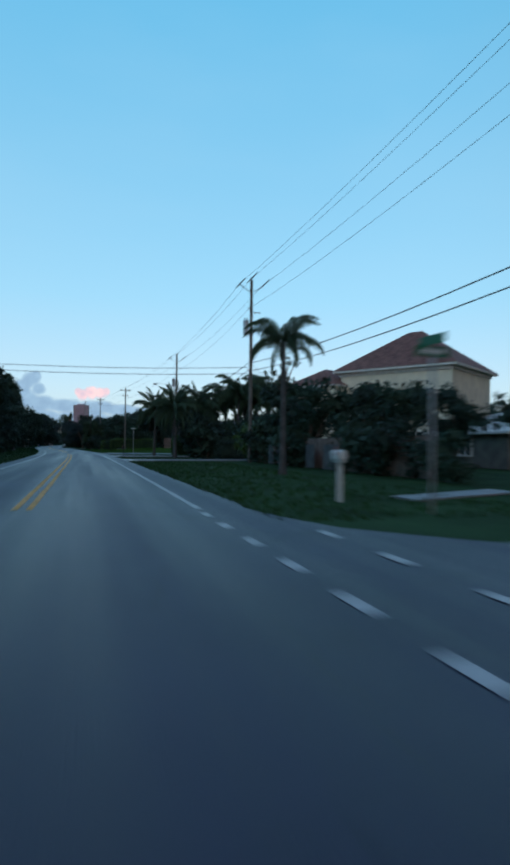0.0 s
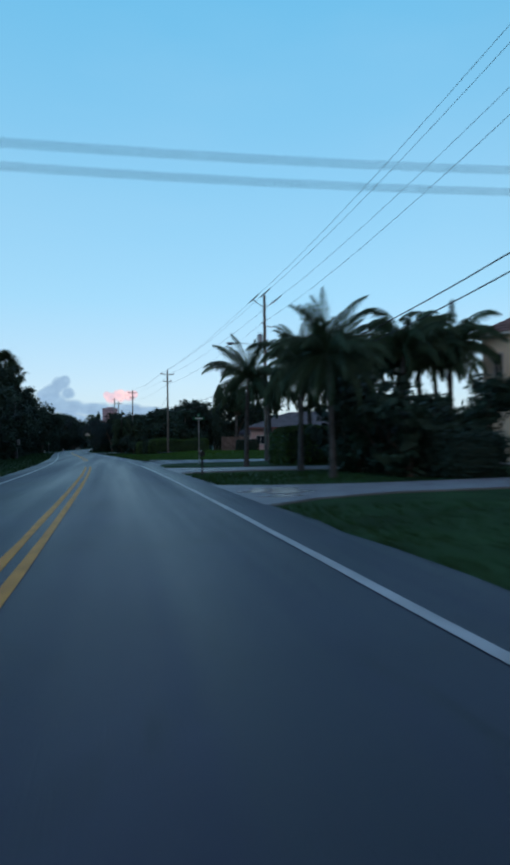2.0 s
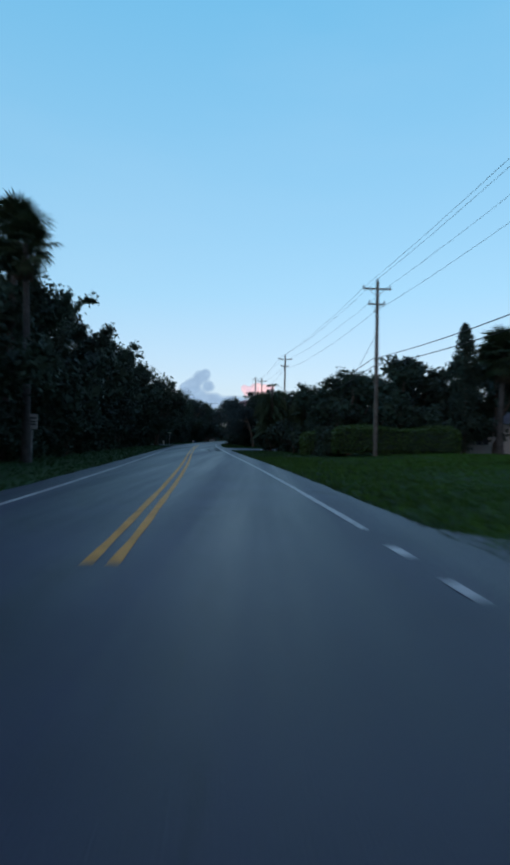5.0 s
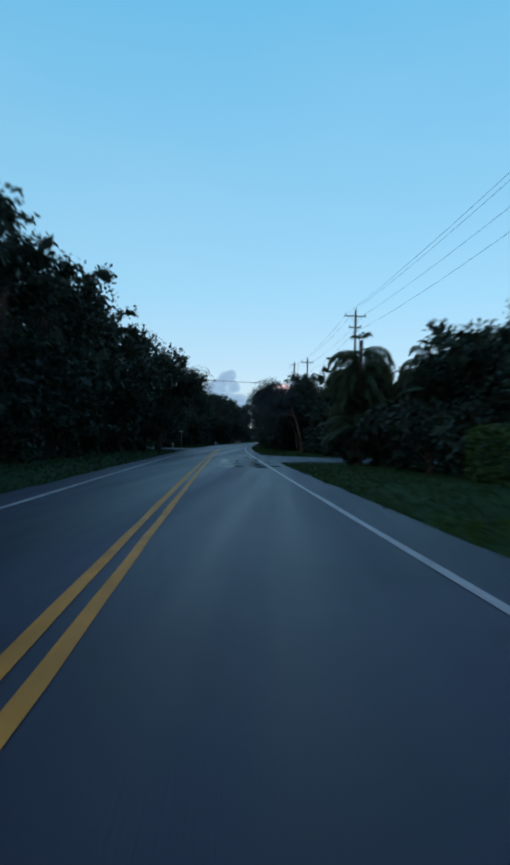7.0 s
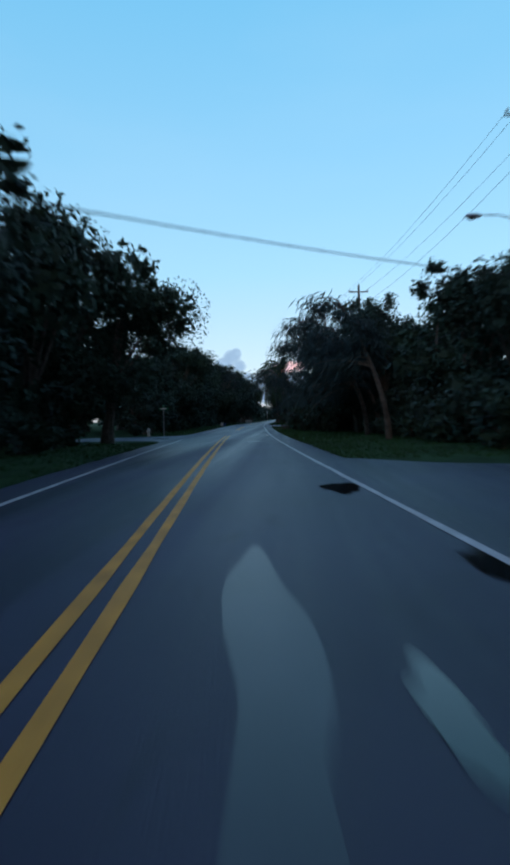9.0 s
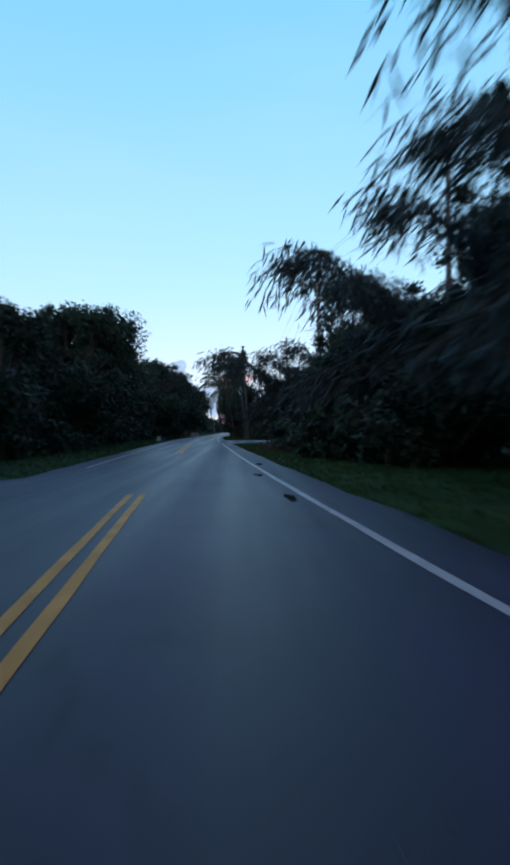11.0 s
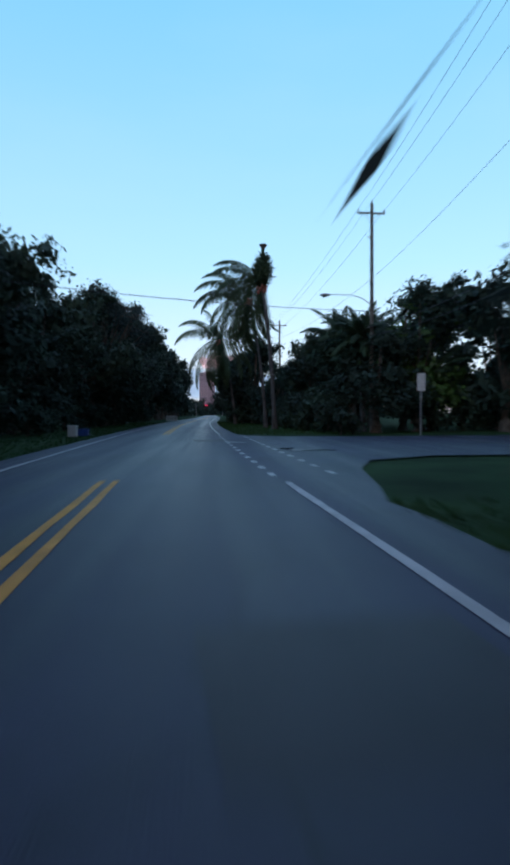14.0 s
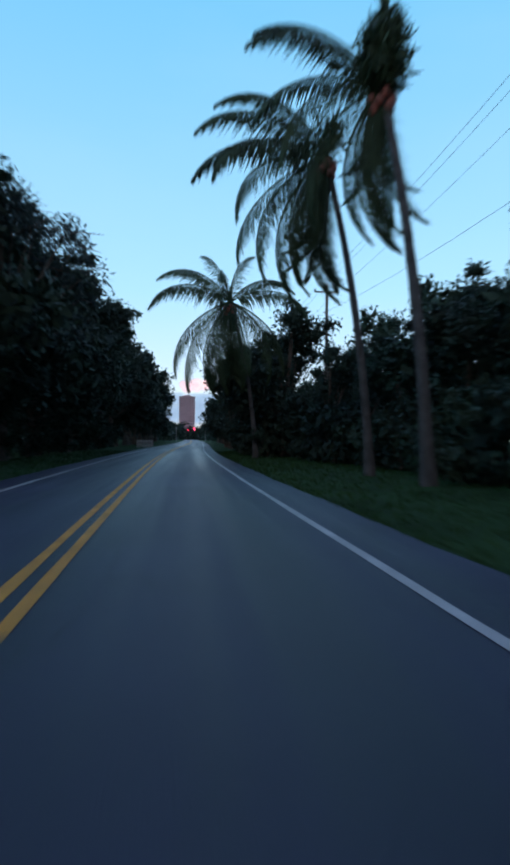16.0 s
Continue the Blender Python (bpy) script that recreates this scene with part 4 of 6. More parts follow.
def build_palms():
    q = "slim palm with arching drooping fronds on the lawn"
    plant("lawn_queen", palm(61, 6.3, (0.1, 0.3), "queen", q, 20, "lawn palms", thick=0.13, short=0.82), 25.8, 10.1, 0)
    plant("queen", palm(72, 5.05, (-0.15, 0.1), "queen", "slim palm with arching drooping fronds beside a clipped hedge", 24, "driveway palms", thick=0.13), 73.6, 12.6, 0)
    d = "coconut palm with feathery fronds beside a driveway"
    plant("lawn1", palm(62, 6.9, (0.2, 0.1), "coconut", d, 44, "driveway palms", short=0.82), 61.8, 10.6, 0, 0.8)
    plant("lawn2", palm(63, 6.7, (-0.2, 0.2), "coconut", d, 44, "driveway palms", short=0.82), 55.0, 9.6, 60, 0.74)
    plant("lawn2", None, 68.3, 9.4, 170, 0.82)
    plant("lawn1", None, 63.6, 13.6, 200, 0.85)
    plant("queen", None, 70.5, 14.4, 80, 1.15)
    plant("queen", None, 72.0, 17.0, 150, 1.2)
    plant("queen", None, 68.6, 20.6, 10, 1.45)
    plant("queen", None, 67.6, 23.0, 250, 1.5)
    plant("queen", None, 70.4, 18.4, 130, 1.35)
    plant("queen", None, 66.4, 18.8, 200, 1.4)
    plant("queen", None, 69.8, 22.2, 300, 1.45)
    plant("queen", None, 66.8, 21.6, 40, 1.3)
    plant("sabal", palm(64, 12.6, (0.3, 0.2), "fan", "tall cabbage palm with a round head of fan leaves", 34, "fan palms", thick=0.21), 114.0, -9.6, 0, 0.98)
    plant("sabal", None, 115.5, -12.0, 100, 0.97)
    plant("sabal", None, 112.0, -7.9, 200, 0.86)
    plant("sabal", None, 117.5, -11.0, 300, 0.9)
    plant("fan2", palm(65, 7.2, (0.2, 0.0), "fan", "fan palm with a round dense head", 72, "fan palms", thick=0.2), 134.0, 27.2, 0, 1.25)
    w = "ragged palm hung with dead brown fronds"
    plant("worn", palm(66, 7.5, (0.2, 0), "worn", w, 104, "ragged palms"), 151.0, 9.0, 0, 1.0)
    plant("worn", None, 150.4, 13.2, 140, 0.95)
    plant("date", palm(67, 2.6, (0.1, 0), "date", "low bushy palm by the roadside trees", 26, "bushy palms", thick=0.2), 150.3, 9.0, 0, 0.9)
    plant("date", None, 151.6, 10.9, 200, 1.15)
    plant("date_tall", palm(71, 6.1, (0.1, 0), "date", "bushy palm rising over the roadside trees", 30, "bushy palms", thick=0.18), 276.4, 14.0, 30, 1.08)
    plant("date_tall", None, 279.8, 13.8, 130, 1.18)
    plant("date_tall", None, 274.0, 14.0, 230, 1.08)
    plant("date", None, 274.0, 19.0, 200, 1.3)
    c = "leaning coconut palm with a bunch of coconuts on the verge"
    up, mid_f, low = FROND_UP, FROND_MID, FROND_HANG
    plant("coco_a", palm(68, 12.9, (-0.9, 1.9), "coconut", c, group="roadside coconut palms", thick=0.165, wind=0.9, tuft=34, spear=3.2, blown=(
        (172, 34, mid_f, 1.1), (186, 18, mid_f, 1.15), (166, 2, mid_f, 1.1), (200, -14, low, 1.1), (178, -36, low, 1.15), (160, -58, low, 1.15), (196, -62, low, 1.2), (150, -70, low, 1.1),
        (186, -72, low, 1.2), (214, -76, low, 1.15), (174, -82, low, 1.05), (240, -82, low, 0.95), (140, -80, low, 0.9), (20, -86, low, 0.8), (320, -84, low, 0.85))), 282.0, 8.65, 0)
    plant("coco_b", palm(69, 12.5, (-1.5, 1.4), "coconut", c, group="roadside coconut palms", thick=0.14, wind=0.6, tuft=6, spear=1.6, short=1.1, blown=(
        (180, 36, mid_f, 1.05), (188, 18, mid_f, 1.15), (170, 4, mid_f, 1.2), (194, -8, mid_f, 1.15), (203, -12, low, 1.1), (158, -22, low, 1.1), (186, -36, low, 1.15), (172, -50, low, 1.2),
        (214, -48, low, 1.1), (146, -52, low, 1.1), (192, -66, low, 1.2), (160, -72, low, 1.15), (236, -66, low, 1.1), (124, -70, low, 1.05), (270, -72, low, 1.0),
        (90, -74, low, 1.0), (310, -80, low, 0.95), (40, -82, low, 0.95), (0, -84, low, 0.9))), 286.5, 8.4, 0)
    plant("coco_c", palm(70, 11.0, (-1.9, 0.4), "coconut", c, group="roadside coconut palms", thick=0.15, wind=0.2, spear=1.4, short=1.2, blown=(
        (175, 30, mid_f, 1.10), (130, 48, up, 1.05), (40, 52, up, 1.0), (10, 26, mid_f, 1.04), (195, 4, mid_f, 1.22), (350, 2, mid_f, 1.16), (100, 20, mid_f, 1.10), (260, 14, mid_f, 1.10), (160, -22, low, 1.28),
        (25, -20, low, 1.22), (205, -38, low, 1.34), (330, -36, low, 1.22), (180, -56, low, 1.34), (140, -52, low, 1.22), (240, -48, low, 1.28), (300, -52, low, 1.22),
        (60, -50, low, 1.22), (190, -76, low, 1.22), (120, -74, low, 1.22), (270, -74, low, 1.22), (0, -72, low, 1.22), (90, -30, low, 1.22), (280, -28, low, 1.22))), 306.0, 6.6, 0)
    plant("cypress", cypress, 135.0, 24.6, 0, 0.72, 1.0)
    plant("belt3", VARIANTS[3], 313.0, 9.6, 20, 0.75, 0.74)
    for y, u, s in ((320, 6.9, 0.82), (309, 9.2, 0.92), (316, 8.4, 0.86), (303, 11.0, 0.6), (322, 8.0, 0.62), (331, 8.0, 0.7), (342, 6.9, 0.7), (356, 6.9, 0.75), (297, 11.5, 0.45)):
        plant("belt1", None, y, u, y * 7, s)


def blades(label, y, u, material, r, tall=0.1):
    """One sheet of grass blades at the given road places."""
    n = len(y)
    x = np.interp(y, LINE_Y, LINE_X) + u
    h = 0.05 + tall * r.rand(n)
    a = r.rand(n) * 6.283
    w = 0.03 + 0.03 * r.rand(n)
    g = rise(y, u)
    v = np.empty((n, 3, 3))
    v[:, 0] = np.stack([x - np.cos(a) * w, y - np.sin(a) * w, g - 0.08], 1)
    v[:, 1] = np.stack([x + np.cos(a) * w, y + np.sin(a) * w, g - 0.08], 1)
    v[:, 2] = np.stack([x + r.normal(size=n) * 0.05, y + r.normal(size=n) * 0.05, g + h - 0.05], 1)
    ob = new("grass", mesh_of("grass", v.reshape(-1, 3).tolist(), np.arange(n * 3).reshape(-1, 3).tolist(), material))
    tagged(ob, label, "grass", kind="stuff")


def build_grass():
    """Short grass on the verges that the road runs past, and a fresher lawn before the pink house."""
    r = np.random.RandomState(4)
    n = 76000
    y = r.rand(n) * 330 - 4
    right = r.rand(n) < 0.7
    u = np.where(right, 4.4 + r.rand(n) ** 1.5 * 7, -3.75 - r.rand(n) ** 1.4 * 4.5)
    keep = np.ones(n, bool)
    for a, b in ((-12, 9.5), (69.5, 88.0), (150.5, 168), (241, 269)):
        keep &= ~(right & (y > a) & (y < b) & (u < 30))
    for a, b in ((45.3, 51.8), (60.3, 67.3)):
        keep &= ~(right & (y > a) & (y < b))
    keep &= ~(~right & (y > 184) & (y < 199.5))
    blades("short mown grass on the road verges", y[keep], u[keep], BLADE, r)
    n = 45000
    blades("fresh green mown lawn in front of a pink house", 87.5 + r.rand(n) * 39, 4.6 + r.rand(n) * 28, LAWN_BLADE, r, 0.12)


def build_woods():
    """Unbroken woods in the distance on both sides, past the roadside belts."""
    r = np.random.RandomState(12)
    cs, rs = [], []
    for y0, y1, u0, u1, n, h in ((-60, 900, -75, -30, 420, 10), (130, 900, 38, 80, 300, 10), (-60, 130, 68, 100, 110, 9), (480, 1150, -30, -9, 200, 12), (480, 1150, 10, 36, 200, 11), (1150, 1350, -160, 160, 200, 12), (715, 790, -34, 34, 90, 13)):
        for _ in range(n):
            y, u = r.uniform(y0, y1), r.uniform(u0, u1)
            rad = r.uniform(3.0, 5.5)
            cs.append(tuple(at(min(y, 1950), u, r.uniform(0.15, 1.0) * h - rad * 0.3)))
            rs.append(rad)
    me = leaf_mesh("woods", cs, rs, [36] * len(cs), 2.1, 6, LEAF_DARK, 0.6, heart=0.25)
    tagged(new("woods", me), "dark distant woods along the road", "woods", kind="stuff")


build_left_trees()
build_woods()
build_right_trees()
build_palms()
hedge(68.3, 72.6, 12.0, 16.5, 2.4, "tall square-clipped green hedge beside a driveway")
hedge(52.0, 59.5, 13.0, 15.4, 1.6, "dark clipped hedge beside a driveway", LEAF_DARK)
hedge(126.5, 128.6, 11.0, 20.6, 2.1, "long green hedge behind a lawn", HEDGE_LEAF)
hedge(112.4, 113.9, 26.2, 33.0, 1.7, "dark clipped hedge in front of a pink house", LEAF_DARK)
hedge(116.0, 117.4, 22.0, 25.4, 1.6, "dark clipped hedge in front of a pink house", LEAF_DARK)
hedge(108.4, 109.8, 36.5, 42.0, 1.5, "dark clipped hedge in front of a pink house", LEAF_DARK)
hedge(128.0, 138.0, 10.8, 12.6, 2.3, "overgrown green hedge beside the road", LEAF)
hedge(133.5, 139.0, 10.2, 13.5, 2.0, "rounded green hedge beside the road", HEDGE_LEAF)
build_grass()


# ---- poles, wires, street lamps ----
def utility_pole(y, u, top, arms=((0.55, 2.2),), transformer=False, label="weathered wooden utility pole with crossarm and insulators"):
    e = thing("utility_pole", at(y, u), label, "utility pole", "utility poles", turn(y))
    part("post", tubed([(0, 0, -0.3), (0, 0, 4), (0, 0, 9), (0, 0, top)], [0.17, 0.155, 0.135, 0.11], 12), WOOD_POLE, e)
    for drop, wide in arms:
        z = top - drop
        arm = part("crossarm", boxed((0, 0.16, z), (wide, 0.09, 0.12), 0.012), WOOD_POLE, e)
        for s in (-1, 1):
            part("brace", tubed([(s * wide * 0.28, 0.15, z - 0.05), (0, 0.12, z - 0.6)], [0.018, 0.018], 5), STEEL, e)
        for x in (-wide / 2 + 0.08, wide / 2 - 0.08):
            part("insulator", lathe(bmesh.new(), [(0, 0.02), (0.06, 0.02), (0.07, 0.06), (0.11, 0.07), (0.13, 0.045), (0.17, 0.05), (0.2, 0.02)], (x, 0.16, z + 0.06), 10), CERAMIC, arm)
    part("insulator", lathe(bmesh.new(), [(0, 0.025), (0.08, 0.025), (0.1, 0.065), (0.15, 0.07), (0.2, 0.03)], (0, 0, top), 10), CERAMIC, e)
    for z in (top - 2.3, 7.3, 6.7):
        part("bracket", boxed((-0.2, 0, z), (0.16, 0.06, 0.1), 0.01), STEEL, e)
    if not arms:
        for s in (-1, 1):
            part("insulator_bracket", tubed([(s * 0.1, 0, top - 0.95), (s * 0.5, 0, top - 0.75), (s * 0.95, 0, top - 0.42)], [0.03, 0.03, 0.045], 6), STEEL, e)
    if transformer:
        can = part("transformer", lathe(bmesh.new(), [(0, 0.2), (0.03, 0.24), (1.0, 0.24), (1.06, 0.26), (1.1, 0.2), (1.16, 0.1)], (-0.42, 0, top - 4.4), 16), STEEL, e, "grey pole-mounted transformer can")
        for s in (-1, 1):
            part("bushing", lathe(bmesh.new(), [(0, 0.03), (0.05, 0.05), (0.1, 0.03), (0.15, 0.05), (0.2, 0.025)], (-0.42 + s * 0.1, 0, top - 3.28), 8), CERAMIC, can)
        part("fuse_arm", boxed((0.35, 0, top - 2.6), (0.8, 0.06, 0.06), 0.01), WOOD_POLE, e)
    return e


def concrete_pole(y, u, top):
    e = thing("utility_pole", at(y, u), "tall pale concrete pole with three stacked insulator arms", "utility pole", "utility poles", turn(y))
    part("post", tubed([(0, 0, -0.3), (0, 0, 6), (0, 0, 12), (0, 0, top)], [0.27, 0.24, 0.2, 0.16], 14), CONC_POLE, e)
    for z in (top - 0.3, top - 2.0, top - 3.9):
        part("insulator", tubed([(-0.12, 0, z + 0.15), (-0.45, 0, z - 0.15), (-0.8, 0, z - 0.5)], [0.05, 0.075, 0.05], 8), CERAMIC, e)
        part("insulator", tubed([(0.1, 0, z - 0.2), (0.35, 0, z - 0.12)], [0.04, 0.03], 6), CERAMIC, e)
    for z in (8.2, 9.4, 7.4):
        part("bracket", boxed((0.2, -0.1, z), (0.16, 0.1, 0.22), 0.02), STEEL, e)
    return e


def wire(name, a, b, sag, r, label, group):
    a, b = Vector(a), Vector(b)
    pts = [a.lerp(b, k / 14) - Vector((0, 0, sag * 4 * (k / 14) * (1 - k / 14))) for k in range(15)]
    ob = part(name, tubed(pts, [r] * 15, 5), CABLE)
    return tagged(ob, label, "cable", group)


POLES = [(-2.0, 13.6, 14.2), (44.3, 13.8, 14.5), (79.4, 14.05, 13.6), (126.2, 13.85, 13.1), (175.2, 14.0, 14.75), (209.0, 13.0, 14.6), (240.5, 13.15, 18.2), (272.5, 14.2, 15.8), (312.0, 13.0, 14.0), (356.0, 10.8, 13.6), (402.0, 9.0, 13.4), (450.0, 8.5, 13.4)]


def build_lines_overhead():
    for i, (y, u, top) in enumerate(POLES):
        if i == 6:
            concrete_pole(y, u, top)
        else:
            utility_pole(y, u, top, () if i in (1, 2) else ((0.55, 2.2), (1.7, 1.3)) if i in (3, 4) else ((0.6, 2.0),), i in (1, 2))
    for (y0, u0, t0), (y1, u1, t1) in zip(POLES, POLES[1:]):
        k0, k1 = (3.0 if t0 > 15 else 0.0), (3.0 if t1 > 15 else 0.0)
        for du, dz in ((-0.95, -0.35), (0.95, -0.35), (0.0, 0.15)):
            wire("power_line", at(y0, u0 + du, t0 + dz), at(y1, u1 + du, t1 + dz), 0.5, 0.0095, "thin overhead power line between poles", "power lines")
        wire("power_line", at(y0, u0 - 0.2, t0 - 2.3 - k0), at(y1, u1 - 0.2, t1 - 2.3 - k1), 0.6, 0.0095, "thin overhead power line between poles", "power lines")
        if y1 in (44.3, 79.4):
            for du, dz in ((-0.95, -0.35), (0.95, -0.35), (0.0, 0.15)):
                tagged(part("line_cover", tubed([at(y1 - 1.5, u1 + du, t1 + dz), at(y1, u1 + du, t1 + dz - 0.04), at(y1 + 1.3, u1 + du, t1 + dz - 0.02)], [0.035, 0.06, 0.035], 8), CABLE), "black rubber cover over a power line at a pole", "cable cover", "line covers")
        for z in (7.3, 6.7):
            wire("telephone_cable", at(y0, u0 - 0.28, z + 0.5 * (y0 == 44.3)), at(y1, u1 - 0.28, z + 0.5 * (y1 == 44.3)), 0.8, 0.026, "thick black telephone cable between poles", "telephone cables")
    # cables that cross the road
    for a, b, s in (((44.3, 13.55, 7.5), (45.5, -13, 7.2), 0.35), ((44.3, 13.55, 7.0), (45.5, -13, 6.8), 0.35), ((175.2, 13.7, 7.2), (157.5, -9, 6.1), 0.3), ((272.5, 13.9, 8.4), (258.0, -10, 7.4), 0.3)):
        wire("telephone_cable", at(*a), at(*b), s, 0.022, "black service cable slung across the road", "road-crossing cables")
    # service drops to the houses
    for a, b in (((44.3, 14.0, 7.6), (65, 26.5, 7.6)), ((44.3, 14.0, 7.3), (65, 26.5, 7.3)), ((79.4, 14.25, 7.4), (121, 30, 4.2))):
        wire("telephone_cable", at(*a), at(*b), 0.5, 0.014, "thin service cable to a house", "service cables")
    wire("guy_wire", at(126.2, 13.75, 9.0), at(121.2, 8.0, 0), 0, 0.012, "steel guy wire staying a utility pole", "guy wires")
    for y, u, z, reach in ((79.4, 14.05, 9.4, 3.1), (175.2, 14.0, 9.7, 2.8), (272.5, 14.2, 9.35, 3.5)):
        e = thing("street_lamp", at(y, u), "grey cobra-head street lamp on a curved arm", "street lamp", "street lamps", turn(y))
        part("arm", tubed([(-0.13, 0, z - 0.45), (-0.7, 0, z - 0.05), (-1.5, 0, z + 0.15), (-reach + 0.5, 0, z + 0.15)], [0.035, 0.032, 0.028, 0.026], 8), STEEL, e)
        bm = bmesh.new()
        bmesh.ops.create_uvsphere(bm, u_segments=14, v_segments=8, radius=1, matrix=Matrix.Translation((-reach + 0.2, 0, z + 0.12)) @ Matrix.Diagonal((0.38, 0.16, 0.11, 1)))
        head = part("lamp_head", bm, STEEL, e)
        bm = bmesh.new()
        bmesh.ops.create_uvsphere(bm, u_segments=12, v_segments=6, radius=1, matrix=Matrix.Translation((-reach + 0.14, 0, z + 0.05)) @ Matrix.Diagonal((0.2, 0.13, 0.1, 1)))
        part("lens", bm, WINDOW_GLASS, head, "unlit glass lens")


# ---- houses ----
def hip_roof(bm, x0, x1, y0, y1, z, h, over=0.6):
    x0, x1, y0, y1 = x0 - over, x1 + over, y0 - over, y1 + over
    w, d = x1 - x0, y1 - y0
    k = min(w, d) / 2
    cx, cy = (x0 + x1) / 2, (y0 + y1) / 2
    a, b = ((x0 + k, cy), (x1 - k, cy)) if w >= d else ((cx, y0 + k), (cx, y1 - k))
    if w == d:
        b = (a[0] + 0.01, a[1])
    v = [bm.verts.new(p) for p in ((x0, y0, z), (x1, y0, z), (x1, y1, z), (x0, y1, z), (a[0], a[1], z + h), (b[0], b[1], z + h))]
    if w >= d:
        fs = ((0, 1, 5, 4), (1, 2, 5), (2, 3, 4, 5), (3, 0, 4))
    else:
        fs = ((0, 1, 4), (1, 2, 5, 4), (2, 3, 5), (3, 0, 4, 5))
    for f in fs:
        bm.faces.new([v[i] for i in f])
    bm.faces.new((v[3], v[2], v[1], v[0]))
    return v


def tile_courses(parent, corners, rows, material, depth=0.05):
    """Overlapping roof courses on one slope: eave a-b, ridge c-d."""
    a, b, d, c = (Vector(p) for p in corners)
    nrm = (b - a).cross(d - a).normalized()
    if nrm.z < 0:
        nrm = -nrm
    for i in range(rows):
        bm = bmesh.new()
        k0, k1 = i / rows, min((i + 1.25) / rows, 1)
        p = [a.lerp(d, k0) + nrm * (depth + 0.02), b.lerp(c, k0) + nrm * (depth + 0.02), b.lerp(c, k1) + nrm * 0.015, a.lerp(d, k1) + nrm * 0.015]
        q = [a.lerp(d, k0) + nrm * 0.004, b.lerp(c, k0) + nrm * 0.004]
        v = [bm.verts.new(x) for x in p + q]
        bm.faces.new(v[:4])
        bm.faces.new((v[4], v[5], v[1], v[0]))
        part("roof_band", bm, material, parent)


def window(parent, c, w, h, axis):
    """A framed window on a wall; axis is the way that it looks: -1 x (west) or -2 y (south)."""
    def bx(p, s):
        (a, b, z), (wa, wb, wz) = p, s
        return boxed((c[0] + (b if axis == 1 else a), c[1] + (a if axis == 1 else b), c[2] + z), ((wb, wa, wz) if axis == 1 else (wa, wb, wz)), 0.0)
    win = part("window", bx((0, -0.01, 0), (w, 0.05, h)), WINDOW_GLASS, parent, "dark glass pane")
    for s in (-1, 1):
        part("frame", bx((s * (w / 2 + 0.04), -0.05, 0), (0.08, 0.1, h + 0.16)), TRIM, win)
    part("frame", bx((0, -0.05, h / 2 + 0.04), (w, 0.1, 0.08)), TRIM, win)
    part("sill", bx((0, -0.09, -h / 2 - 0.05), (w + 0.24, 0.18, 0.08)), TRIM, win)
    part("mullion", bx((0, -0.045, 0), (0.05, 0.05, h)), TRIM, win)


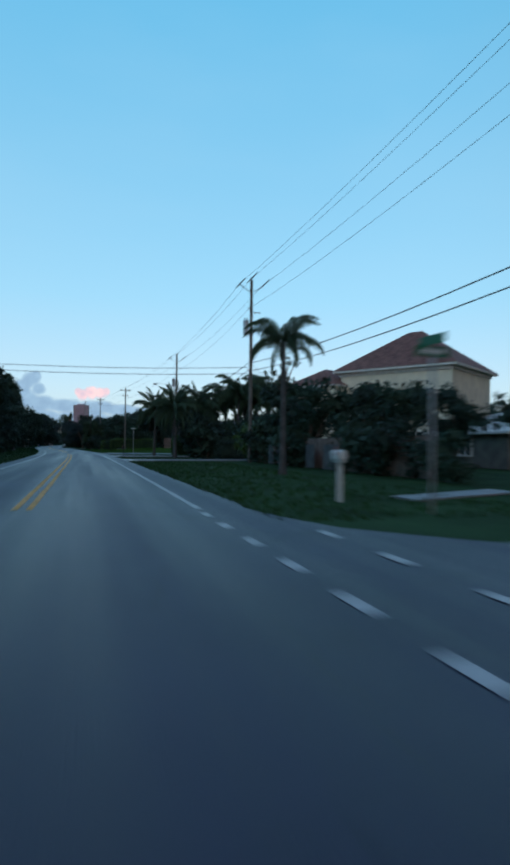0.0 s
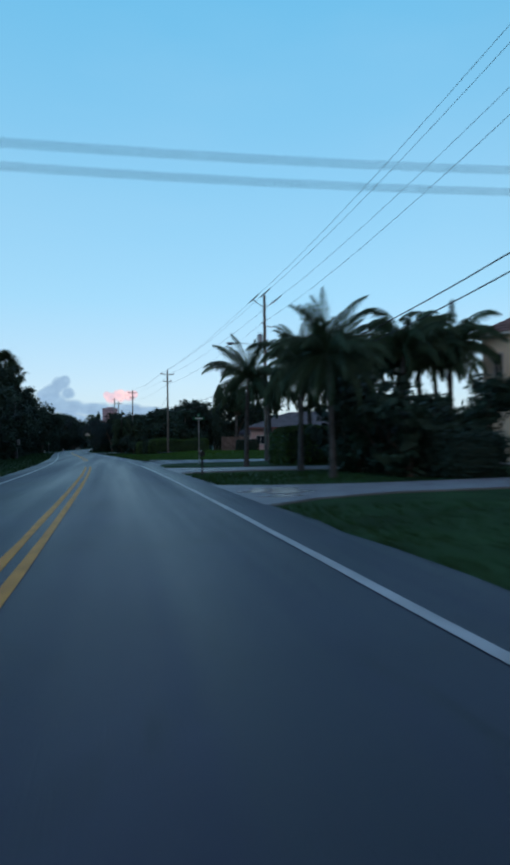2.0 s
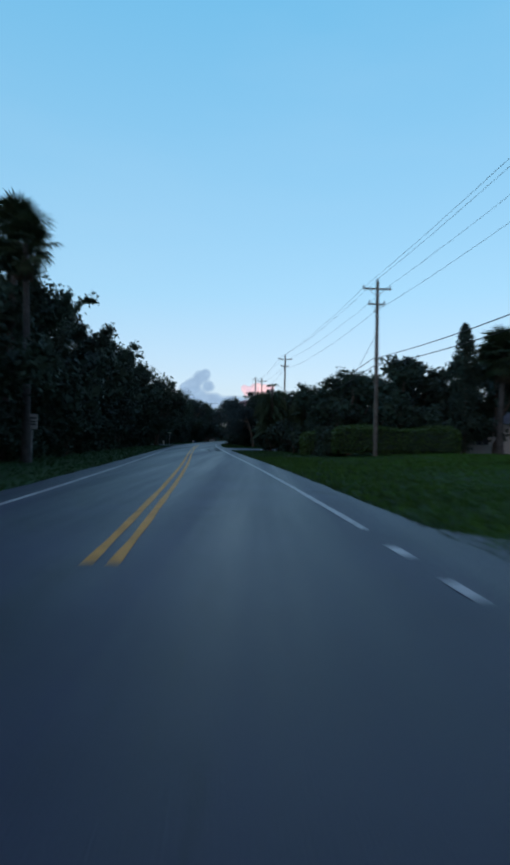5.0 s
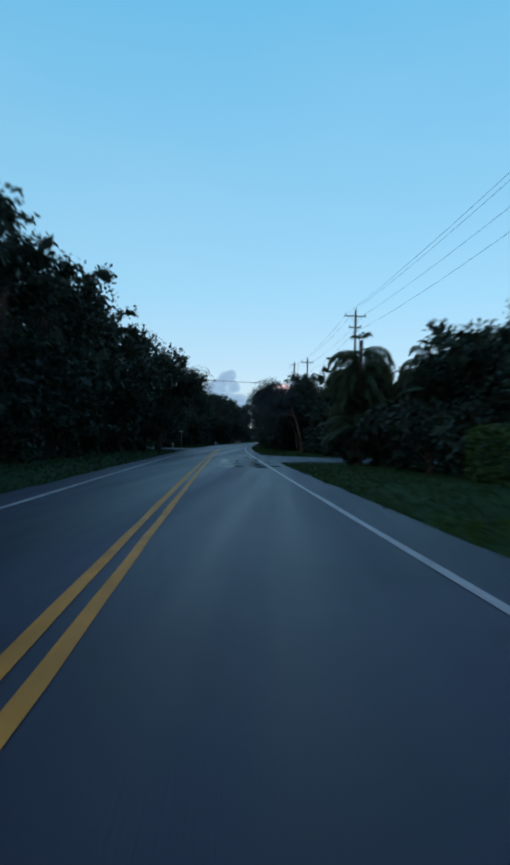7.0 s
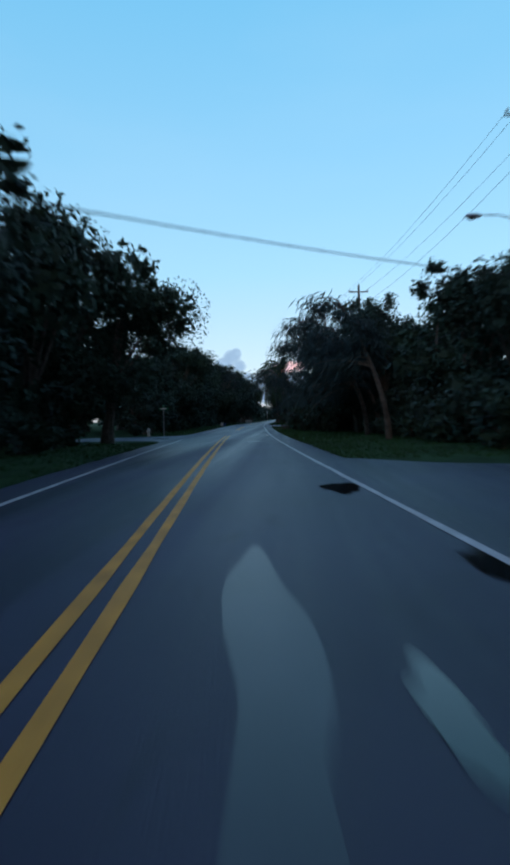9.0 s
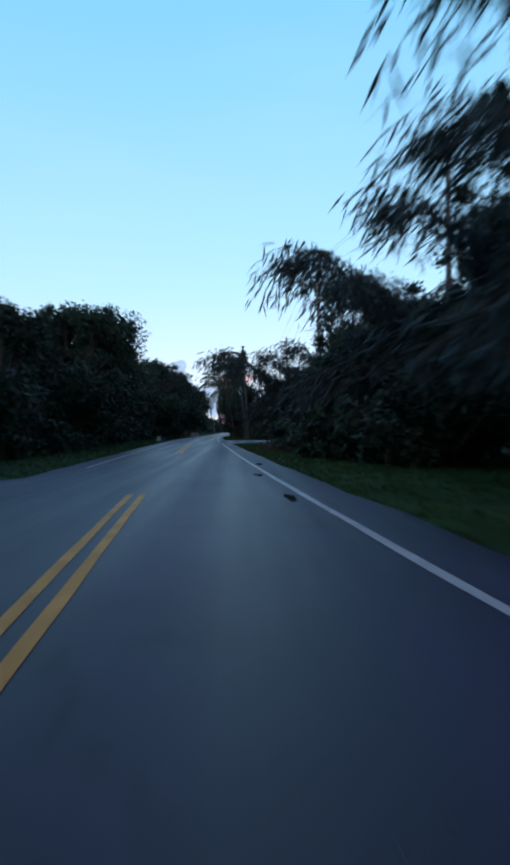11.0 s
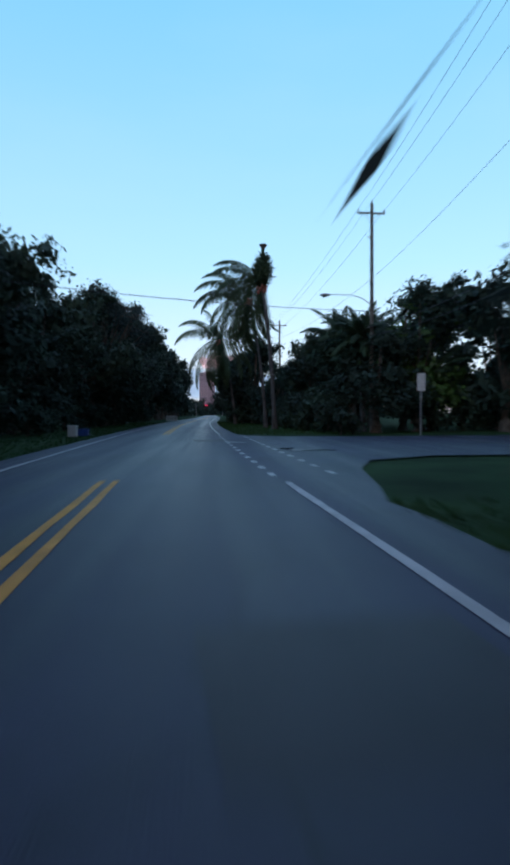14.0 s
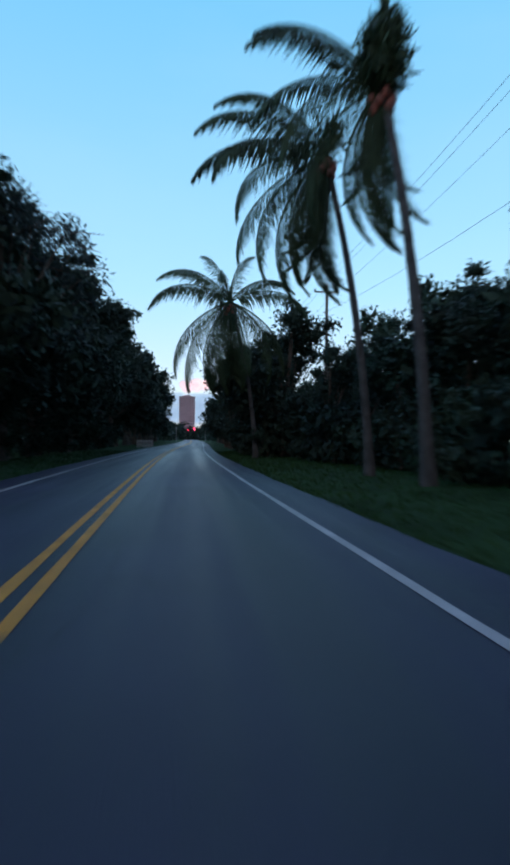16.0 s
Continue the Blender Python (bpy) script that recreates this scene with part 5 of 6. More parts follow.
def build_houses():
    # two-storey cream house
    e = thing("house", at(64, 31), "two-storey cream stucco house with a brown-red hipped roof", "house", "houses", rz=-56)
    W, D, E = 13.6, 12.0, 10.0
    part("wall", boxed((W / 2, D / 2, E / 2), (W, D, E)), STUCCO_CREAM, e)
    part("wall", boxed((-2.9, 2.9, 4.2), (6.8, 10.2, 8.4)), STUCCO_CREAM, e)
    bm = bmesh.new()
    v = hip_roof(bm, 0, W, 0, D, E + 0.24, 5.0, 0.75)
    co = [x.co.copy() for x in v]
    roof = part("roof", bm, TILE_RED, e)
    tile_courses(roof, (co[0], co[1], co[4], co[5]), 16, TILE_RED)
    tile_courses(roof, (co[3], co[0], co[4], co[4]), 16, TILE_RED)
    bm = bmesh.new()
    co = [x.co.copy() for x in hip_roof(bm, -6.3, 0.5, -2.2, 8.0, 8.5, 2.4, 0.55)]
    roof = part("roof", bm, TILE_RED, e)
    tile_courses(roof, (co[0], co[1], co[4], co[4]), 9, TILE_RED)
    tile_courses(roof, (co[3], co[0], co[4], co[5]), 9, TILE_RED)
    part("fascia", boxed((W / 2, D / 2, E + 0.1), (W + 1.5, D + 1.5, 0.24), 0.03), TRIM, e)
    part("fascia", boxed((-2.9, 2.9, 8.42), (7.9, 11.3, 0.2), 0.03), TRIM, e)
    part("cornice", boxed((W / 2, D / 2, E - 0.22), (W + 0.35, D + 0.35, 0.36), 0.04), TRIM, e)
    for xx in (-5.2, -3.9):
        window(e, (xx, -2.2, 6.4), 0.5, 1.5, 2)
    window(e, (-3.0, -2.2, 2.2), 1.3, 1.5, 2)
    for xx in (2.2, 6.6, 11.0):
        window(e, (xx, 0.0, 6.8), 1.1, 1.7, 2)
    for xx in (3.0, 9.6):
        window(e, (xx, 0.0, 2.2), 1.5, 1.5, 2)
    for yy in (0.5, 4.5):
        window(e, (-6.3, yy, 6.2), 0.9, 1.5, 1)
    # single-storey pink house
    e = thing("house", at(121, 25.6), "single-storey pink stucco house with a low grey-brown shingle roof", "house", "houses", rz=-22)
    W, D, E = 24.0, 11.0, 3.3
    part("wall", boxed((W / 2, D / 2, E / 2), (W, D, E)), STUCCO_PINK, e)
    part("wall", boxed((14.5, -1.2, E / 2), (6.0, 2.4, E)), STUCCO_PINK, e)
    bm = bmesh.new()
    co = [x.co.copy() for x in hip_roof(bm, 0, W, 0, D, E + 0.16, 2.6, 0.8)]
    roof = part("roof", bm, SHINGLE, e)
    tile_courses(roof, (co[0], co[1], co[4], co[5]), 16, SHINGLE, 0.02)
    tile_courses(roof, (co[3], co[0], co[4], co[4]), 16, SHINGLE, 0.02)
    bm = bmesh.new()
    co = [x.co.copy() for x in hip_roof(bm, 11.5, 17.5, -2.4, 6, E + 0.2, 2.2, 0.6)]
    part("roof", bm, SHINGLE, e)
    part("fascia", boxed((W / 2, D / 2, E + 0.07), (W + 1.6, D + 1.6, 0.26), 0.02), RED_TRIM, e, "dark red fascia board")
    part("fascia", boxed((14.5, 1.8, E + 0.11), (7.2, 9.6, 0.26), 0.02), RED_TRIM, e, "dark red fascia board")
    for xx in (1.6, 6.8, 9.2):
        window(e, (xx, 0.0, 1.6), 1.3, 1.2, 2)
    window(e, (20.5, 0.0, 1.6), 2.0, 1.2, 2)
    window(e, (13.4, -2.4, 1.6), 1.5, 1.2, 2)
    for yy in (2.5, 6.5):
        window(e, (0.0, yy, 1.6), 1.2, 1.1, 1)
    for xx in (10.6, 18.2):
        part("porch_column", tubed([(xx, -0.7, 0), (xx, -0.7, E)], [0.13, 0.13], 10), TRIM, e)
    door = part("door", boxed((11.0, -0.02, 1.05), (0.95, 0.08, 2.1), 0.01), FENCE_WOOD, e, "brown front door")
    part("handle", boxed((11.35, -0.08, 1.0), (0.04, 0.05, 0.16), 0.01), STEEL, door)
    part("chimney", boxed((16.0, 6.0, 5.1), (0.7, 0.9, 1.2), 0.03), STUCCO_PINK, e)
    # grey gabled house behind the fan palm
    e = thing("house", at(139, 25.5), "small pale house half hidden behind trees", "house", "houses")
    part("wall", boxed((4.5, 4, 1.6), (9, 8, 3.2)), PALE_WALL, e)
    bm = bmesh.new()
    hip_roof(bm, 0, 9, 0, 8, 3.2, 2.2, 0.6)
    part("roof", bm, SHINGLE, e)
    window(e, (2.6, 0, 1.7), 1.2, 1.1, 2)


def build_garden_house():
    """A low pale-roofed house seen past the corner garden."""
    e = thing("house", at(29, 25.4), "low pale-roofed garden house behind garden trees", "house", "houses")
    part("wall", boxed((4.5, 4, 1.15), (9, 8, 2.3)), STUCCO_OLD, e)
    bm = bmesh.new()
    hip_roof(bm, 0, 9, 0, 8, 2.3, 1.7, 0.5)
    part("roof", bm, TRIM, e)
    part("fascia", boxed((4.5, 4, 2.22), (10.0, 9.0, 0.14), 0.02), TRIM, e)
    window(e, (0.0, 4.0, 1.3), 1.2, 1.0, 1)
    window(e, (2.4, 0.0, 1.3), 1.2, 1.0, 2)


def build_fences():
    e = thing("fence", at(32, 14.5), "dark brown-red board fence behind loose shrubs", "fence")
    b = boxed((0, 0, 0.88), (0.03, 0.15, 1.76), 0.006)
    me = part("board", b, FENCE_WOOD, e).data
    first = e.children[0]
    for i in range(148):
        y = 20.5 + i * 0.16
        p = at(y, 14.5) - at(32, 14.5)
        ob = first if i == 0 else part("board", me, None, e)
        ob.matrix_basis = Matrix.Translation((p.x, p.y, 0.02 * math.sin(i * 1.7)))
    for z in (0.4, 1.4):
        part("rail", tubed([at(20.5, 14.56, z) - at(32, 14.5), at(44.1, 14.56, z) - at(32, 14.5)], [0.04, 0.04], 4), FENCE_WOOD, e)
    e = thing("fence", at(120.2, 20.9), "weathered grey-brown board fence beside a pink house", "fence")
    me = part("board", boxed((0, 0, 1.05), (0.14, 0.03, 2.1), 0.006), FENCE_WOOD, e).data
    e.children[0].matrix_basis = Matrix.Translation((0, 0, 0))
    for i in range(1, 28):
        part("board", me, None, e).matrix_basis = Matrix.Translation((i * 0.152, 0, 0.02 * math.sin(i * 2.3)))
    part("rail", boxed((2.05, 0.05, 1.8), (4.2, 0.05, 0.09)), FENCE_WOOD, e)
    for y0, y1 in ((28.0, 30.0), (31.3, 32.7), (36.9, 38.0), (38.9, 40.0)):
        g = thing("garden_screen", at((y0 + y1) / 2, 13.95), "grey weathered board screen standing before a garden fence", "garden screen", "garden screens", turn(y0))
        n = int((y1 - y0) / 0.19)
        for k in range(n):
            part("board", boxed((0.01 * (k % 2), (k - (n - 1) / 2) * 0.19, 0.7), (0.02, 0.18, 1.4 - 0.03 * (k * 7 % 3)), 0.004), PALE_BOARD, g)
        for z in (0.3, 1.1):
            part("rail", boxed((0.03, 0, z), (0.03, y1 - y0 - 0.1, 0.09)), PALE_BOARD, g)


# ---- signs, boxes and other small things on the verges ----
def street_sign(y, u, h, label, rz=0.0):
    e = thing("street_sign", at(y, u), label, "sign", "street name signs", rz)
    part("post", tubed([(0, 0, -0.1), (0, 0, h - 0.25)], [0.04, 0.04], 8), STEEL, e)
    part("bracket", boxed((0, 0, h - 0.2), (0.1, 0.06, 0.12), 0.01), STEEL, e)
    b = part("name_blade", boxed((0, 0, h - 0.02), (0.86, 0.025, 0.22), 0.01), SIGN_GREEN, e, "green name blade with white lettering bars")
    for s in (-1, 1):
        part("lettering_bar", boxed((0, s * 0.015, h - 0.02), (0.58, 0.004, 0.09)), SIGN_WHITE, b)
    part("name_blade", boxed((0, 0, h + 0.22), (0.025, 0.75, 0.2), 0.01), SIGN_GREEN, e, "green name blade with white lettering bars")
    return e


def mailbox(y, u, material, label, h=1.15, post=0.06, rz=90.0, wide=0.2):
    e = thing("mailbox", at(y, u), label, "mailbox", "mailboxes", rz)
    part("post", boxed((0, 0, (h - 0.2) / 2), (post * 2, post * 2, h - 0.2), 0.01), material, e)
    part("arm", boxed((0.08, 0, h - 0.24), (0.56, post * 1.6, 0.08), 0.01), material, e)
    bm = bmesh.new()
    ring0, ring1 = [], []
    prof = [(-wide / 2, 0), (wide / 2, 0)] + [(math.cos(a) * wide / 2, 0.13 + math.sin(a) * wide / 2) for a in [math.pi * k / 8 for k in range(9)]]
    for x, ring in ((-0.2, ring0), (0.32, ring1)):
        ring += [bm.verts.new((x, p[0], h - 0.2 + p[1])) for p in prof]
    n = len(prof)
    for k in range(n):
        bm.faces.new((ring0[k], ring0[(k + 1) % n], ring1[(k + 1) % n], ring1[k]))
    bm.faces.new(ring0[::-1])
    bm.faces.new(ring1)
    bmesh.ops.recalc_face_normals(bm, faces=bm.faces)
    body = part("body", bm, material, e)
    part("flag", boxed((0.0, wide / 2 + 0.012, h), (0.04, 0.012, 0.2), 0.0), TAIL_FLAG, body, "small red flag")
    return e


TAIL_FLAG = mat("red_plastic", (0.4, 0.03, 0.03), 0.5, bump=0)


def hydrant(y, u):
    e = thing("fire_hydrant", at(y, u), "white fire hydrant on the verge", "fire hydrant")
    part("barrel", lathe(bmesh.new(), [(0, 0.17), (0.05, 0.17), (0.06, 0.11), (0.5, 0.11), (0.52, 0.14), (0.56, 0.14)], (0, 0, -0.03), 16), HYDRANT_PAINT, e)
    part("bonnet", lathe(bmesh.new(), [(0, 0.135), (0.06, 0.12), (0.12, 0.07), (0.15, 0.035), (0.2, 0.03)], (0, 0, 0.53), 16), HYDRANT_PAINT, e)
    for s in (-1, 1):
        part("hose_cap", tubed([(s * 0.1, 0, 0.4), (s * 0.19, 0, 0.4)], [0.06, 0.065], 10), HYDRANT_PAINT, e)
    part("pumper_cap", tubed([(0, -0.1, 0.36), (0, -0.2, 0.36)], [0.08, 0.085], 12), HYDRANT_PAINT, e)


def car(y, u, material, label, rz=0.0):
    e = thing("car", at(y, u), label, "car", "cars", rz)
    prof = [(-2.2, 0.35), (-2.25, 0.75), (-2.15, 0.95), (-1.6, 1.0), (-1.0, 1.42), (0.5, 1.46), (1.15, 1.02), (2.0, 0.9), (2.2, 0.7), (2.2, 0.35)]
    bm = bmesh.new()
    rows = []
    for x, k in ((-0.88, 0.92), (-0.8, 1.0), (0.8, 1.0), (0.88, 0.92)):
        rows.append([bm.verts.new((x * (0.8 if z > 1.1 else 1.0), yy * (1 if abs(x) < 0.85 else 0.98), 0.35 + (z - 0.35) * k)) for yy, z in prof])
    for a, b in zip(rows, rows[1:]):
        for k in range(len(prof)):
            j = (k + 1) % len(prof)
            bm.faces.new((a[k], a[j], b[j], b[k]))
    bm.faces.new(rows[0][::-1])
    bm.faces.new(rows[-1])
    bmesh.ops.recalc_face_normals(bm, faces=bm.faces)
    bmesh.ops.bevel(bm, geom=bm.edges[:], offset=0.03, segments=2, affect="EDGES")
    body = part("body", bm, material, e)
    bm = bmesh.new()
    v = [bm.verts.new(p) for p in ((-0.62, -1.68, 1.03), (0.62, -1.68, 1.03), (0.56, -1.12, 1.38), (-0.56, -1.12, 1.38))]
    bm.faces.new(v)
    bmesh.ops.translate(bm, verts=v, vec=(0, -0.06, 0.03))
    bmesh.ops.solidify(bm, geom=bm.faces[:], thickness=0.02)
    part("rear_window", bm, WINDOW_GLASS, e)
    for s in (-1, 1):
        part("side_window", boxed((s * 0.77, -0.2, 1.2), (0.03, 1.3, 0.28), 0.01), WINDOW_GLASS, e)
        part("tail_lamp", boxed((s * 0.66, -2.24, 0.82), (0.34, 0.06, 0.16), 0.02), TAIL_FLAG, body, "red tail lamp")
        part("headlamp", boxed((s * 0.62, 2.18, 0.72), (0.32, 0.08, 0.14), 0.02), WINDOW_GLASS, body)
        for yy in (-1.35, 1.4):
            w = part("wheel", tubed([(s * 0.68, yy, 0.32), (s * 0.88, yy, 0.32)], [0.32, 0.32], 18), RUBBER, e)
            part("rim", tubed([(s * 0.86, yy, 0.32), (s * 0.895, yy, 0.32)], [0.2, 0.19], 12), STEEL, w)
    part("bumper", boxed((0, -2.26, 0.5), (1.7, 0.1, 0.2), 0.03), material, e)
    part("licence_plate", boxed((0, -2.32, 0.6), (0.3, 0.02, 0.15)), SIGN_WHITE, e)


def traffic_signals(y):
    """Two three-lamp signals on a span wire between steel poles, showing red."""
    for s in (-1, 1):
        e = thing("signal_pole", at(y, s * 8.5), "grey steel strain pole at a far junction", "pole", "signal poles")
        part("shaft", tubed([(0, 0, -0.2), (0, 0, 4), (0, 0, 8.2)], [0.16, 0.13, 0.1], 10), STEEL, e)
        part("base_collar", tubed([(0, 0, 0), (0, 0, 0.3)], [0.28, 0.26], 10), STEEL, e)
    wire("span_wire", at(y, -8.5, 7.8), at(y, 8.5, 7.8), 0.5, 0.012, "steel span wire that carries traffic signals", "span wires")
    for u in (-1.7, 1.9):
        e = thing("traffic_signal", at(y, u, 6.1), "black traffic signal with its red lamp lit, hung from a wire", "traffic light", "traffic signals")
        part("hanger", tubed([(0, 0, 0.55), (0, 0, 1.32)], [0.03, 0.03], 6), STEEL, e)
        part("housing", boxed((0, 0, 0), (0.4, 0.24, 1.12), 0.03), PAINT_BLACK, e)
        for z, m, k in ((0.36, SIGNAL_RED, "lit red lamp"), (0.0, WINDOW_GLASS, ""), (-0.36, WINDOW_GLASS, "")):
            lens = part("lens", tubed([(0, -0.12, z), (0, -0.145, z)], [0.15, 0.14], 16), m, e, k)
            part("visor", boxed((0, -0.22, z + 0.165), (0.34, 0.2, 0.02), 0.006), PAINT_BLACK, lens)


def brush_pile(y, u):
    r = random.Random(3)
    bm = bmesh.new()
    for _ in range(150):
        a = r.uniform(0, math.tau)
        p = Vector((r.gauss(0, 1.0), r.gauss(0, 1.5), 0))
        p.z = max(0.02, 0.5 * math.exp(-(p.x ** 2 / 1.6 + p.y ** 2 / 4)) * r.uniform(0.2, 1.0))
        d = Vector((math.cos(a), math.sin(a), r.uniform(-0.1, 0.4))) * r.uniform(0.4, 1.0)
        tube(bm, [p - d * 0.5, p, p + d * 0.5 + Vector((0, 0, -0.1))], [0.02, 0.018, 0.008], 4)
    e = thing("brush_pile", at(y, u), "heap of cut brown branches and dry fronds on the verge", "brush pile")
    tagged(part("branches", bm, BRUSH, e), kind="stuff")
    cs = [(r.gauss(0, 0.9), r.gauss(0, 1.3), 0.25) for _ in range(14)]
    tagged(part("dry_leaves", leaf_mesh("dry_leaves", cs, [0.55] * 14, [60] * 14, 0.22, 5, DEAD_LEAF, 0.1, 0.6), DEAD_LEAF, e), kind="stuff")


def build_small_things():
    mailbox(12.46, 6.87, PLASTIC_WHITE, "white moulded mailbox on a thick post in the grass", 1.2, 0.055, 90, 0.17)
    mailbox(59.2, 5.1, PAINT_BLACK, "black mailbox on a slim post beside a driveway", 1.05, 0.035)
    street_sign(10.2, 7.85, 3.25, "green street name sign on a steel post near a side street", 8)
    street_sign(76.5, 7.97, 3.35, "green street name sign on a steel post at a corner", 4)
    street_sign(202.2, -6.2, 2.42, "green street name sign on a short post under trees", 0)
    e = thing("road_sign", at(112.2, -7.7), "white rectangular road sign on a post among trees", "sign", "road signs")
    part("post", tubed([(0, 0, -0.1), (0, 0, 2.35)], [0.035, 0.035], 8), STEEL, e)
    pl = part("plate", boxed((0, -0.05, 2.0), (0.6, 0.02, 0.75), 0.008), SIGN_WHITE, e)
    for z in (2.18, 2.0, 1.86):
        part("lettering_bar", boxed((0, -0.063, z), (0.4, 0.004, 0.07)), PAINT_BLACK, pl)
    e = thing("road_sign", at(265.9, 15.1), "plain grey back of a road sign on a steel post", "sign", "road signs")
    part("post", tubed([(0, 0, -0.1), (0, 0, 3.6)], [0.045, 0.045], 8), STEEL, e)
    part("plate", boxed((0.0, -0.05, 3.1), (0.5, 0.02, 1.05), 0.01), SIGN_WHITE, e)
    hydrant(199.6, -7.15)
    e = thing("utility_cabinet", at(267.1, -5.25), "white plastic utility box on the verge", "utility box", "utility boxes")
    part("body", boxed((0, 0, 0.3), (0.5, 0.45, 0.6), 0.03), PLASTIC_WHITE, e)
    part("lid", boxed((0, 0, 0.62), (0.56, 0.5, 0.1), 0.03), PLASTIC_WHITE, e)
    e = thing("recycling_bin", at(268.2, -4.85), "low blue plastic recycling bin beside a white box", "bin")
    part("body", boxed((0, 0, 0.2), (0.62, 0.46, 0.4), 0.04), PLASTIC_BLUE, e)
    part("rim", boxed((0, 0, 0.41), (0.68, 0.52, 0.05), 0.01), PLASTIC_BLUE, e)
    for dy, du, w in ((-0.55, -0.64, 0.55), (-0.55, 0.78, 0.9)):
        e = thing("meter_box", at(240.5 + dy, 13.15 + du), "white metal meter box on a stand beside a concrete pole", "meter box", "meter boxes")
        part("body", boxed((0, 0, 0.68), (w, 0.35, 1.05), 0.02), PLASTIC_WHITE, e)
        for s in (-1, 1):
            part("leg", boxed((s * w * 0.4, 0, 0.05), (0.06, 0.06, 0.24)), STEEL, e)
        part("door", boxed((0, -0.19, 0.68), (w - 0.12, 0.03, 0.9), 0.01), PLASTIC_WHITE, e)
    brush_pile(221.2, 6.9)
    brush_pile(226.0, 9.0)
    for u in (-0.27, 0.27):
        e = thing("road_marker", at(181.75, u), "small raised reflective marker beside the yellow lines", "road marker", "road markers")
        part("body", boxed((0, 0, 0.016), (0.1, 0.1, 0.022), 0.008), PLASTIC_WHITE, e)
        part("reflector", boxed((0, -0.05, 0.017), (0.08, 0.006, 0.014)), TAIL_FLAG, e, "red reflector")
    e = thing("picket_fence", at(345, -4.5), "short white picket fence by the verge", "fence")
    for k in range(13):
        part("picket", boxed((k * 0.17 - 1.02, 0, 0.5), (0.1, 0.025, 1.0 + 0.06 * (k % 2)), 0.008), PLASTIC_WHITE, e)
    for z in (0.3, 0.8):
        part("rail", boxed((0, 0.03, z), (2.2, 0.03, 0.09)), PLASTIC_WHITE, e)
    e = thing("marker_post", at(345.5, -3.75), "pale wooden post at the road's edge", "post")
    part("shaft", boxed((0, 0, 1.2), (0.16, 0.16, 2.6), 0.02), STUCCO_OLD, e)
    part("cap", boxed((0, 0, 2.53), (0.2, 0.2, 0.06), 0.02), STUCCO_OLD, e)
    traffic_signals(610.0)
    car(103.5, 34.5, CAR_SILVER, "silver car parked in front of a pink house", 80)


# ---- far off: tower blocks and evening clouds ----
def tower(y, x, w, d, h, floors, bays, wall, label, pent=True):
    e = thing("apartment_tower", (x, y, 0), label, "tower block", "far towers")
    part("wall", boxed((0, 0, h / 2), (w, d, h)), wall, e)
    if pent:
        part("penthouse", boxed((0, 0, h + 3), (w * 0.5, d * 0.6, 6)), wall, e)
        part("parapet", boxed((0, 0, h + 0.5), (w + 0.8, d + 0.8, 1.0)), PALE_WALL, e)
    me = None
    for f in range(floors):
        for b in range(bays):
            z = h * (f + 0.6) / floors
            xx = w * ((b + 0.5) / bays - 0.5)
            if me is None:
                o = part("window", boxed((0, 0, 0), (w / bays * 0.55, 0.5, h / floors * 0.5)), WINDOW_GLASS, e)
                me = o.data
            else:
                o = part("window", me, None, e)
            o.matrix_basis = Matrix.Translation((xx, -d / 2 - 0.1, z))


